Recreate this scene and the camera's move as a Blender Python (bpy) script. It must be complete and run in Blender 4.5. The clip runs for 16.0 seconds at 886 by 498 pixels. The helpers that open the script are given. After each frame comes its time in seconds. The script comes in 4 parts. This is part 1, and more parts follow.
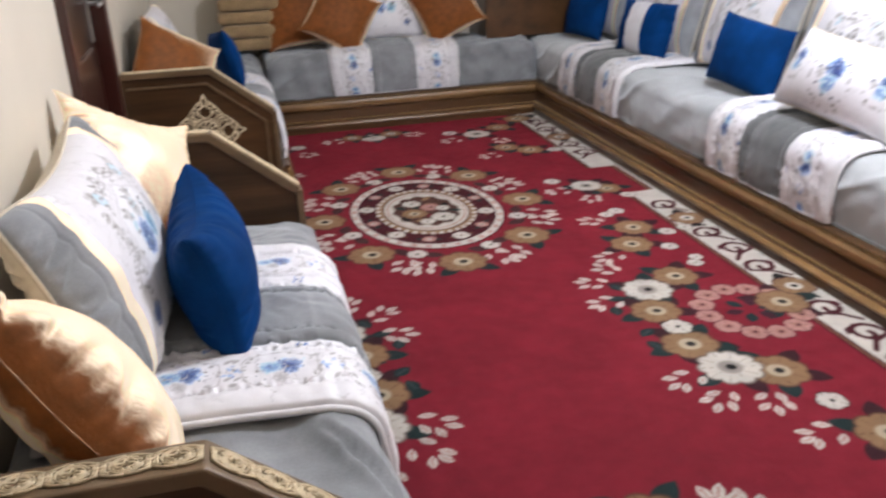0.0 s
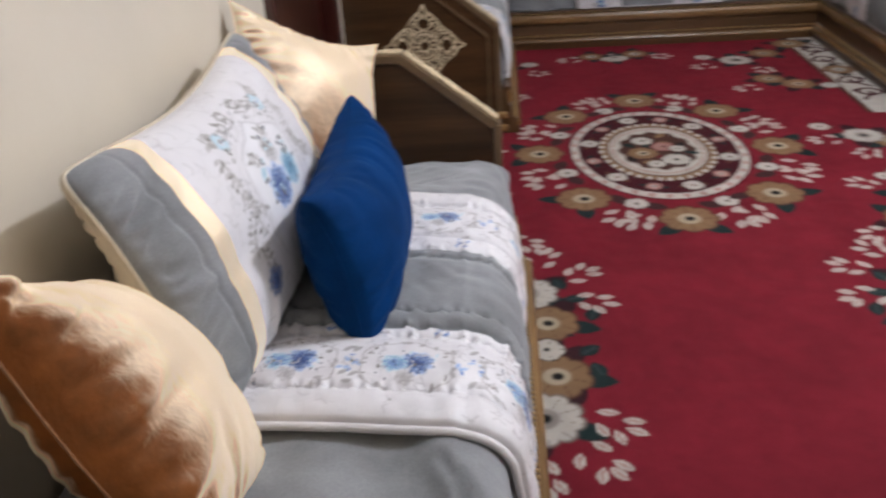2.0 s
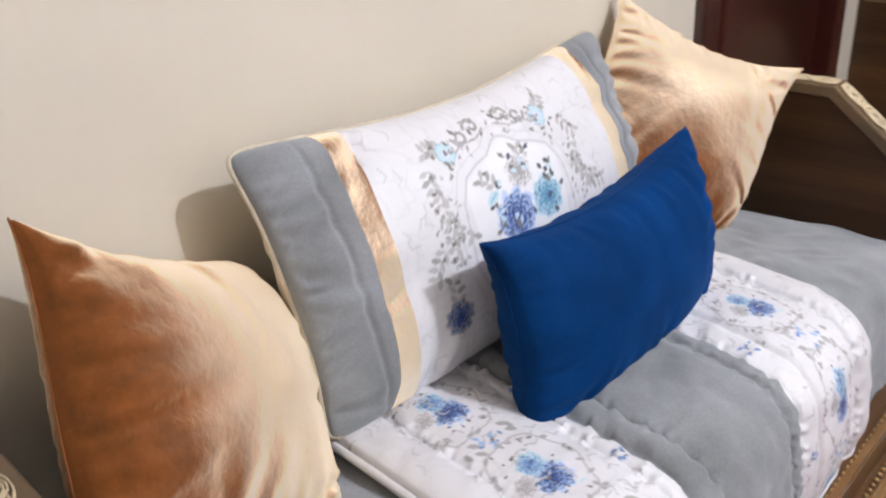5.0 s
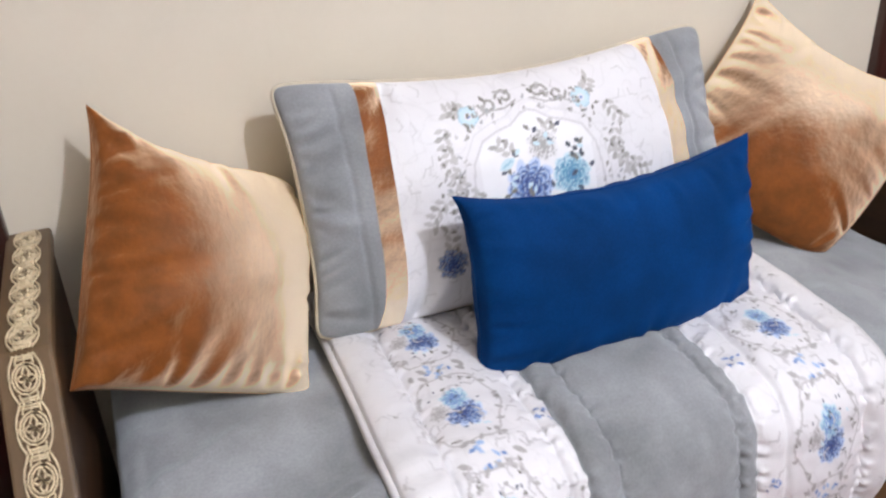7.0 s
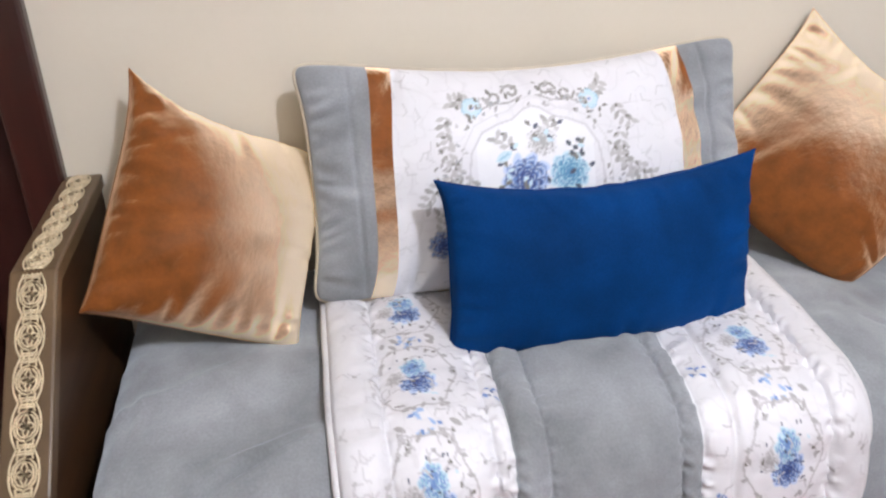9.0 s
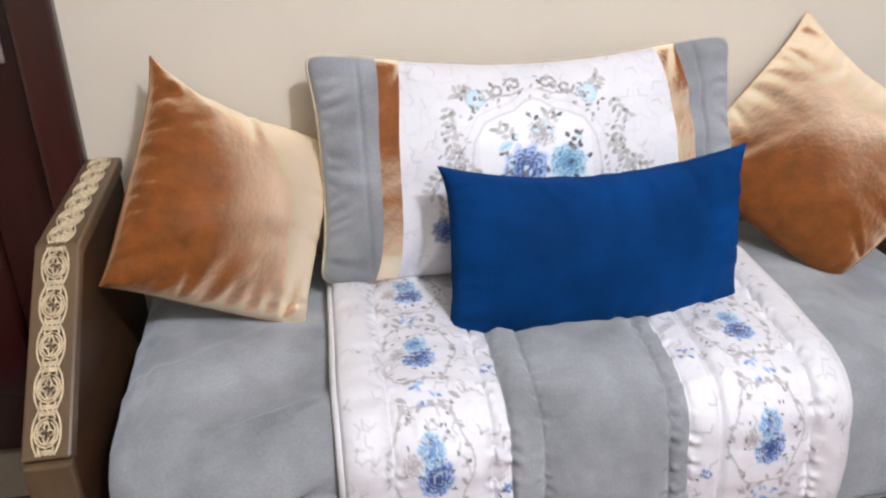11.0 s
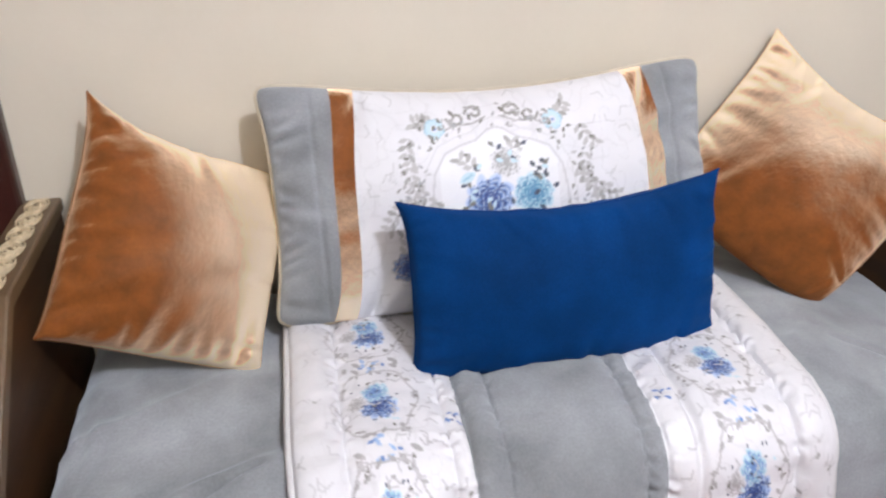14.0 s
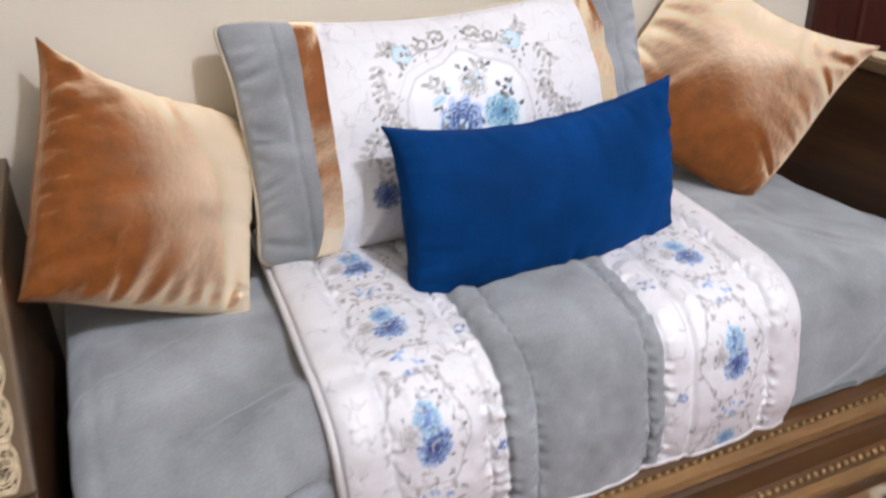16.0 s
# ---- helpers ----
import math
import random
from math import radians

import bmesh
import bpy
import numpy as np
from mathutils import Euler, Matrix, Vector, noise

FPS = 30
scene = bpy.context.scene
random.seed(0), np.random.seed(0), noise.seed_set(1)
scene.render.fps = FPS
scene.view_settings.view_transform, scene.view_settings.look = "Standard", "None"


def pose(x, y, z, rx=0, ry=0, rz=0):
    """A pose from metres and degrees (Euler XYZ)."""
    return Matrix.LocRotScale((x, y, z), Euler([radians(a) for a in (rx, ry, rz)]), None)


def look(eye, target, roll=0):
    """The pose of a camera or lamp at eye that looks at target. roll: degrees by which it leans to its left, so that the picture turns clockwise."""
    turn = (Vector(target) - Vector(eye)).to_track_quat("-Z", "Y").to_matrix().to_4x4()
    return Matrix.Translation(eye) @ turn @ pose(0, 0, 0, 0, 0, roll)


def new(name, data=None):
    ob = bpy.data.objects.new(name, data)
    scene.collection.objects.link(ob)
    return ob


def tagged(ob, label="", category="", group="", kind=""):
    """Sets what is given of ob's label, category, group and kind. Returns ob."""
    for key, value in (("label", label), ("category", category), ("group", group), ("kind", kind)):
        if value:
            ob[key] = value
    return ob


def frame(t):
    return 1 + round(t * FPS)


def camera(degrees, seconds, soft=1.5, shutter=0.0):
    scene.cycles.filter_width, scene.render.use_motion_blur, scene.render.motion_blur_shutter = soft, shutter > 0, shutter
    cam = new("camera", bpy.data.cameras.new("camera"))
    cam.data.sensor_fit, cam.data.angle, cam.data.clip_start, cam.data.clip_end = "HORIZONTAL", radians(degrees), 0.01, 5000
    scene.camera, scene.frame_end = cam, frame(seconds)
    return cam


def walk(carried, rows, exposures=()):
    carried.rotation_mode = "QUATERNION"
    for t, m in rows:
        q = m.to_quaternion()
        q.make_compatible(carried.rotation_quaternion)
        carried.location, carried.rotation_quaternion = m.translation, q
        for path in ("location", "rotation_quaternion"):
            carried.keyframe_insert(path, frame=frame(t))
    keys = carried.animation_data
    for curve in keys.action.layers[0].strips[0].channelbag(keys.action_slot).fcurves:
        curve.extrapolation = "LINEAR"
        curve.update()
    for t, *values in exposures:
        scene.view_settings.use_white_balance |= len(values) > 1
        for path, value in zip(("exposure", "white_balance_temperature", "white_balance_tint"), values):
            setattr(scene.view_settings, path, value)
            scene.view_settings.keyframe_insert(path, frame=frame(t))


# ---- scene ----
cam = camera(55.7, 16.0, 2.2, 0.5)
PATH = [
    (0, (0.461, -0.905, 1.282), (0.895, 0.895, 0.527), -2.2),
    (0.5, (0.523, -0.846, 1.277), (0.755, 0.966, 0.462), -3.9),
    (1, (0.566, -0.725, 1.265), (0.759, 1.072, 0.408), -3.5),
    (1.5, (0.591, -0.623, 1.254), (0.699, 1.171, 0.378), -3.3),
    (2, (0.641, -0.545, 1.243), (0.485, 1.222, 0.319), -3.9),
    (2.5, (0.73, -0.493, 1.249), (0.169, 1.193, 0.329), -3.9),
    (3, (0.752, -0.441, 1.249), (-0.043, 1.149, 0.334), -4.8),
    (3.5, (0.762, -0.352, 1.244), (-0.159, 1.177, 0.341), -4.9),
    (4, (0.835, -0.292, 1.234), (-0.172, 1.184, 0.335), -5.3),
    (6.3, (1.219, 0.081, 1.217), (-0.357, 0.896, 0.295), -3.3),
    (6.5, (1.273, 0.097, 1.223), (-0.331, 0.856, 0.3), -3.5),
    (7, (1.351, 0.154, 1.226), (-0.303, 0.809, 0.311), -2.9),
    (7.5, (1.342, 0.25, 1.21), (-0.354, 0.841, 0.329), -2.0),
    (8, (1.353, 0.312, 1.205), (-0.362, 0.837, 0.319), -0.6),
    (8.5, (1.414, 0.332, 1.222), (-0.318, 0.759, 0.318), -0.8),
    (9, (1.502, 0.378, 1.228), (-0.253, 0.69, 0.321), -1.6),
    (11.5, (1.575, 0.371, 1.227), (-0.188, 0.674, 0.333), -0.6),
    (12, (1.577, 0.399, 1.227), (-0.187, 0.728, 0.343), -0.8),
    (12.5, (1.578, 0.414, 1.224), (-0.196, 0.729, 0.355), -1.2),
    (13, (1.549, 0.42, 1.224), (-0.234, 0.664, 0.35), -1.9),
    (13.5, (1.52, 0.424, 1.231), (-0.264, 0.678, 0.362), -2.0),
    (14, (1.495, 0.415, 1.223), (-0.274, 0.767, 0.359), -1.5),
    (14.5, (1.463, 0.403, 1.224), (-0.283, 0.85, 0.356), -0.9),
    (15, (1.434, 0.391, 1.215), (-0.287, 0.934, 0.352), -0.4),
    (15.5, (1.44, 0.337, 1.183), (-0.242, 0.94, 0.285), -0.9),
    (16, (1.492, 0.204, 1.185), (-0.14, 0.858, 0.232), -2.4),
]
walk(cam, [(t, look(eye, target, roll)) for t, eye, target, roll in PATH],
     [(0, 0.2), (0.5, 0.08), (1.0, 0.0), (1.6, -0.2), (2.5, -0.2), (3.2, 0.0), (16, 0.0)])

# ---------------------------------------------------------------- light and exposure
world = bpy.data.worlds.new("room_dark")
world.use_nodes = True
world.node_tree.nodes["Background"].inputs[0].default_value = (0.9, 0.93, 1.0, 1)
world.node_tree.nodes["Background"].inputs[1].default_value = 0.02
scene.world = world
LAMP_AT = (2.1, 1.12, 2.50)
bulb = bpy.data.lights.new("ceiling_bulb", "POINT")
bulb.energy, bulb.color, bulb.shadow_soft_size = 140, (0.885, 0.935, 1.065), 0.05
bulb_ob = new("ceiling_bulb", bulb)
bulb_ob.location = LAMP_AT

# ---------------------------------------------------------------- materials
MATS = {}


def surface(name, base, rough=0.6, var=0.12, scale=12.0, fine=160.0, bump=0.15, sheen=0.0, sheen_tint=None, metal=0.0, coat=0.0,
            printed=False, second=None, grain=None, spec=0.5, sheen_rough=0.4):
    """A surface with large and fine variation of colour and relief."""
    m = bpy.data.materials.new(name)
    m.use_nodes = True
    nt = m.node_tree
    p = nt.nodes["Principled BSDF"]
    co = nt.nodes.new("ShaderNodeTexCoord")
    mp = nt.nodes.new("ShaderNodeMapping")
    nt.links.new(co.outputs["Object"], mp.inputs["Vector"])
    if grain:
        mp.inputs["Scale"].default_value = grain
    big = nt.nodes.new("ShaderNodeTexNoise")
    big.inputs["Scale"].default_value, big.inputs["Detail"].default_value = scale, 5
    small = nt.nodes.new("ShaderNodeTexNoise")
    small.inputs["Scale"].default_value, small.inputs["Detail"].default_value = fine, 3
    for n in (big, small):
        nt.links.new(mp.outputs[0], n.inputs["Vector"])
    ramp = nt.nodes.new("ShaderNodeMapRange")
    ramp.inputs["From Min"].default_value, ramp.inputs["From Max"].default_value = 0.3, 0.7
    nt.links.new(big.outputs["Fac"], ramp.inputs["Value"])
    mix = nt.nodes.new("ShaderNodeMix")
    mix.data_type = "RGBA"
    dark = second or tuple(c * (1 - var * 1.6) for c in base)
    mix.inputs["A"].default_value = (*dark, 1)
    mix.inputs["B"].default_value = (*(min(1, c * (1 + var * 0.6)) for c in base), 1)
    nt.links.new(ramp.outputs[0], mix.inputs["Factor"])
    last = mix.outputs["Result"]
    if printed:
        at = nt.nodes.new("ShaderNodeVertexColor")
        at.layer_name = "print"
        ml = nt.nodes.new("ShaderNodeMix")
        ml.data_type, ml.blend_type = "RGBA", "MULTIPLY"
        ml.inputs["Factor"].default_value = 1.0
        nt.links.new(at.outputs["Color"], ml.inputs["A"])
        nt.links.new(last, ml.inputs["B"])
        last = ml.outputs["Result"]
    fm = nt.nodes.new("ShaderNodeMix")
    fm.data_type, fm.blend_type = "RGBA", "OVERLAY"
    fm.inputs["Factor"].default_value = min(0.5, var * 0.9)
    nt.links.new(last, fm.inputs["A"])
    nt.links.new(small.outputs["Fac"], fm.inputs["B"])
    nt.links.new(fm.outputs["Result"], p.inputs["Base Color"])
    p.inputs["Roughness"].default_value = rough
    p.inputs["Metallic"].default_value = metal
    p.inputs["Diffuse Roughness"].default_value = 0.6 if rough > 0.7 else 0.0
    p.inputs["Specular IOR Level"].default_value = spec
    p.inputs["Coat Weight"].default_value = coat
    p.inputs["Coat Roughness"].default_value = 0.15
    p.inputs["Sheen Weight"].default_value = sheen
    p.inputs["Sheen Roughness"].default_value = sheen_rough
    p.inputs["Sheen Tint"].default_value = (*(sheen_tint or (1, 1, 1)), 1)
    if bump:
        bp = nt.nodes.new("ShaderNodeBump")
        bp.inputs["Strength"].default_value, bp.inputs["Distance"].default_value = bump, 0.004
        nt.links.new(small.outputs["Fac"], bp.inputs["Height"])
        nt.links.new(bp.outputs[0], p.inputs["Normal"])
    MATS[name] = m
    return m


def crushed(name, sheen_shift, low=0.18, high=0.62, sheen_ramp=(0.0, 0.0, 0.0)):
    """Gold velvet: burnt-orange pile seen end on, cream gloss where the pile is seen along its flanks, crushed in fine
    patches; part of the cream sheen is painted towards one side.
    """
    m = surface(name, (0.245, 0.070, 0.010), 0.72, 0.2, 26, 150, 0.0, sheen=0.12, sheen_tint=(1.0, 0.80, 0.52), sheen_rough=0.45, spec=0.1)
    nt = m.node_tree
    p, out = nt.nodes["Principled BSDF"], nt.nodes["Material Output"]
    n = nt.nodes.new("ShaderNodeTexNoise")
    n.inputs["Scale"].default_value, n.inputs["Detail"].default_value = 70, 6
    co = nt.nodes.new("ShaderNodeTexCoord")
    mp = nt.nodes.new("ShaderNodeMapping")
    mp.inputs["Scale"].default_value = (1.15, 0.8, 1)
    nt.links.new(co.outputs["Object"], mp.inputs[0])
    nt.links.new(mp.outputs[0], n.inputs["Vector"])
    b = nt.nodes.new("ShaderNodeBump")
    b.inputs["Strength"].default_value, b.inputs["Distance"].default_value = 0.28, 0.006
    nt.links.new(n.outputs["Fac"], b.inputs["Height"])
    nt.links.new(b.outputs[0], p.inputs["Normal"])
    g = nt.nodes.new("ShaderNodeBsdfAnisotropic")
    g.inputs["Color"].default_value = (0.98, 0.85, 0.65, 1)
    g.inputs["Roughness"].default_value = 0.62
    nap = nt.nodes.new("ShaderNodeBsdfSheen")
    nap.distribution = "ASHIKHMIN"
    nap.inputs["Color"].default_value = (0.80, 0.70, 0.54, 1)
    nap.inputs["Roughness"].default_value = 0.75
    nt.links.new(b.outputs[0], g.inputs["Normal"])
    nt.links.new(b.outputs[0], nap.inputs["Normal"])
    gloss = nt.nodes.new("ShaderNodeAddShader")
    nt.links.new(g.outputs[0], gloss.inputs[0])
    nt.links.new(nap.outputs[0], gloss.inputs[1])
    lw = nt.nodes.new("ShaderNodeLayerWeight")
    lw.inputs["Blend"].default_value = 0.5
    # Offset normal: sets on which side the cream sheen is put
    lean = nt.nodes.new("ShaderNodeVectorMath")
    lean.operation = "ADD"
    lean.inputs[1].default_value = sheen_shift
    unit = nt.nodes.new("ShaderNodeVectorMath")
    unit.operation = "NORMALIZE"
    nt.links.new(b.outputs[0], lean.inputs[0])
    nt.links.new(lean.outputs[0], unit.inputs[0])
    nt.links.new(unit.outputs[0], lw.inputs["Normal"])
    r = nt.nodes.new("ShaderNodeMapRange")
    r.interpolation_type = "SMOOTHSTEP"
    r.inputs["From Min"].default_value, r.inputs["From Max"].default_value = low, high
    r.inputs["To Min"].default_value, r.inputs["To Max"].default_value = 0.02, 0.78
    # Cream sheen painted on by position, stronger towards one side of the cushion
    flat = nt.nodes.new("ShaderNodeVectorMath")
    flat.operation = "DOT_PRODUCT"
    flat.inputs[1].default_value = sheen_ramp
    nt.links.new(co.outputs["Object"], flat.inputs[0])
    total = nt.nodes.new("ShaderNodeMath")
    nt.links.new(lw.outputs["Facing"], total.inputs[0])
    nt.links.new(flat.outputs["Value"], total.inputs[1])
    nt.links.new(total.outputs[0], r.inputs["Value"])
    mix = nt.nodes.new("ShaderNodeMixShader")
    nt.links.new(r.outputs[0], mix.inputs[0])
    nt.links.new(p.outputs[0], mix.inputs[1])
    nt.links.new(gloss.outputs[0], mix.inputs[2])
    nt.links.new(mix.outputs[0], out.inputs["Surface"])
    return m


WALL = surface("cream_wall_paint", (0.70, 0.635, 0.53), 0.55, 0.03, 3, 90, 0.06)
CEIL = surface("white_ceiling_paint", (0.82, 0.80, 0.76), 0.8, 0.03, 2, 60, 0.05)
FLOOR = surface("beige_floor_tile", (0.42, 0.36, 0.28), 0.35, 0.1, 5, 80, 0.03)
WOOD = surface("varnished_walnut", (0.10, 0.046, 0.017), 0.30, 0.28, 9, 70, 0.05, coat=0.25, grain=(1, 0.12, 1.2))
WOOD_X = surface("varnished_walnut_panel", (0.066, 0.029, 0.010), 0.45, 0.38, 9, 70, 0.05, coat=0.06, grain=(0.12, 1, 1.4), spec=0.3)
CAPWOOD = surface("worn_oak_edge", (0.135, 0.082, 0.04), 0.42, 0.22, 14, 90, 0.08, coat=0.15, grain=(0.2, 0.6, 0.6))
TAN = surface("gilt_brown_moulding", (0.26, 0.145, 0.060), 0.25, 0.3, 18, 120, 0.12, coat=0.2, grain=(1, 0.15, 1))
GILT = surface("old_gold_bead", (0.45, 0.30, 0.12), 0.4, 0.2, 30, 150, 0.1, metal=0.35)
LACE = surface("cream_carved_filigree", (0.72, 0.58, 0.38), 0.5, 0.15, 60, 200, 0.15)
DOOR = surface("red_mahogany_door", (0.04, 0.009, 0.006), 0.3, 0.35, 6, 60, 0.04, coat=0.35, grain=(1, 1, 0.1))
STEEL = surface("brushed_steel", (0.72, 0.72, 0.70), 0.28, 0.08, 30, 300, 0.03, metal=1.0)
GREY = surface("grey_velvet", (0.30, 0.31, 0.325), 0.85, 0.20, 9, 240, 0.07, sheen=0.2, sheen_tint=(0.85, 0.9, 0.95))
MATTRESS = surface("mattress_velvet", (0.295, 0.305, 0.32), 0.85, 0.24, 8, 240, 0.07, sheen=0.45, sheen_tint=(0.85, 0.92, 1.0))
PALEGREY = surface("pale_grey_velvet", (0.46, 0.48, 0.49), 0.85, 0.10, 7, 240, 0.12, sheen=0.6, sheen_tint=(0.9, 0.95, 1.0))
GREYDARK = surface("dark_grey_velvet", (0.15, 0.155, 0.155), 0.85, 0.15, 7, 240, 0.12, sheen=0.4)
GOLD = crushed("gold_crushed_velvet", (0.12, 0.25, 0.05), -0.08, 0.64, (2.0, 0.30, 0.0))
# The same velvet again, its cream sheen steered upwards, then to the lower rim
GOLD_UP = crushed("gold_velvet_sheen_above", (0.12, 0.0, 0.90), 0.12, 0.56)
GOLD_RIM = crushed("gold_velvet_sheen_below", (0.0, 0.0, -0.28), 0.25, 0.70)
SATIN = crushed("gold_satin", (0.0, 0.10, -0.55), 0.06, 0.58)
BLUE = surface("royal_blue_velvet", (0.001, 0.036, 0.148), 0.8, 0.22, 9, 260, 0.06, sheen=0.02, sheen_tint=(0.05, 0.35, 1.0), spec=0.08)
PRINT = surface("floral_print_satin", (0.98, 0.98, 0.98), 0.5, 0.03, 20, 300, 0.1, printed=True, sheen=0.15)
PILE = surface("woven_carpet_pile", (0.98, 0.98, 0.98), 0.95, 0.10, 14, 330, 0.5, printed=True, spec=0.2)
PIPING = surface("cream_piping", (0.6, 0.52, 0.4), 0.6, 0.1, 40, 200, 0.2)
BACKCLOTH = surface("cream_backing_cloth", (0.62, 0.54, 0.42), 0.8, 0.08, 15, 240, 0.15)


# ---------------------------------------------------------------- mesh helpers
def mesh_of(name, verts, faces, mat, smooth=True, colours=None):
    me = bpy.data.meshes.new(name)
    me.from_pydata([tuple(v) for v in verts], [], faces)
    me.materials.append(mat)
    if smooth:
        me.shade_smooth()
    if colours is not None:
        at = me.color_attributes.new("print", "FLOAT_COLOR", "POINT")
        flat = np.ones((len(verts), 4), dtype=np.float32)
        flat[:, :3] = colours
        at.data.foreach_set("color", flat.ravel())
    me.update()
    return me


def thing(name, label, category, m=None, group="", kind=""):
    ob = new(name)
    if m is not None:
        ob.matrix_world = m
    return tagged(ob, label, category, group, kind)


def put(name, me, parent=None, label=""):
    ob = new(name, me)
    ob.parent = parent
    if label:
        tagged(ob, label)
    return ob


def part(name, bm, mat, parent, label="", smooth=False):
    me = bpy.data.meshes.new(name)
    bm.to_mesh(me)
    bm.free()
    me.materials.append(mat)
    if smooth:
        me.shade_smooth()
    return put(name, me, parent, label)


def box(x0, y0, z0, x1, y1, z1, bevel=0.0, seg=2):
    bm = bmesh.new()
    bmesh.ops.create_cube(bm, size=1)
    bmesh.ops.transform(bm, matrix=Matrix.Translation(((x0 + x1) / 2, (y0 + y1) / 2, (z0 + z1) / 2)) @ Matrix.Diagonal((x1 - x0, y1 - y0, z1 - z0, 1)), verts=bm.verts)
    if bevel:
        bmesh.ops.bevel(bm, geom=bm.edges[:], offset=bevel, segments=seg, affect="EDGES", profile=0.5)
    return bm


def prism(points, y0, y1, bevel=0.0):
    """A plate with an outline in x and z, from y0 to y1."""
    bm = bmesh.new()
    a = [bm.verts.new((x, y0, z)) for x, z in points]
    b = [bm.verts.new((x, y1, z)) for x, z in points]
    n = len(points)
    bm.faces.new(a)
    bm.faces.new(b[::-1])
    for i in range(n):
        bm.faces.new((a[i], b[i], b[(i + 1) % n], a[(i + 1) % n]))
    bmesh.ops.recalc_face_normals(bm, faces=bm.faces)
    if bevel:
        bmesh.ops.bevel(bm, geom=bm.edges[:], offset=bevel, segments=2, affect="EDGES", profile=0.5)
    return bm


def join(bms):
    out = bmesh.new()
    for b in bms:
        me = bpy.data.meshes.new("tmp")
        b.to_mesh(me)
        b.free()
        out.from_mesh(me)
        bpy.data.meshes.remove(me)
    return out


def tube(lines, radius, flat=1.0, axis=2, sides=6, closed=False):
    """Round cords along polylines, as vertices and faces; flattened along one axis."""
    verts, faces = [], []
    for pts in lines:
        pts = [Vector(p) for p in pts]
        n = len(pts)
        base = len(verts)
        for i, p in enumerate(pts):
            a = pts[(i - 1) % n] if closed or i else p
            b = pts[(i + 1) % n] if closed or i < n - 1 else p
            d = (b - a).normalized() if (b - a).length > 1e-9 else Vector((1, 0, 0))
            ref = Vector((0, 0, 0))
            ref[axis] = 1
            s = d.cross(ref)
            s = s.normalized() if s.length > 1e-4 else Vector((1, 0, 0))
            u = s.cross(d).normalized()
            for k in range(sides):
                w = 2 * math.pi * k / sides
                verts.append(p + s * (radius * math.cos(w)) + u * (radius * flat * math.sin(w)))
        for i in range(n if closed else n - 1):
            for k in range(sides):
                j = (i + 1) % n
                faces.append((base + i * sides + k, base + i * sides + (k + 1) % sides, base + j * sides + (k + 1) % sides, base + j * sides + k))
        if not closed:
            faces.append(tuple(base + k for k in range(sides))[::-1])
            faces.append(tuple(base + (n - 1) * sides + k for k in range(sides)))
    return verts, faces


def vnoise(x, y, scale, seed=0):
    """Smooth value noise in 0..1 over arrays."""
    x, y = np.asarray(x) * scale, np.asarray(y) * scale
    xi, yi = np.floor(x).astype(int), np.floor(y).astype(int)
    fx, fy = x - xi, y - yi
    fx, fy = fx * fx * (3 - 2 * fx), fy * fy * (3 - 2 * fy)

    def rnd(a, b):
        h = np.sin(a * 127.1 + b * 311.7 + seed * 74.7) * 43758.5453
        return h - np.floor(h)
    return (rnd(xi, yi) * (1 - fx) + rnd(xi + 1, yi) * fx) * (1 - fy) + (rnd(xi, yi + 1) * (1 - fx) + rnd(xi + 1, yi + 1) * fx) * fy


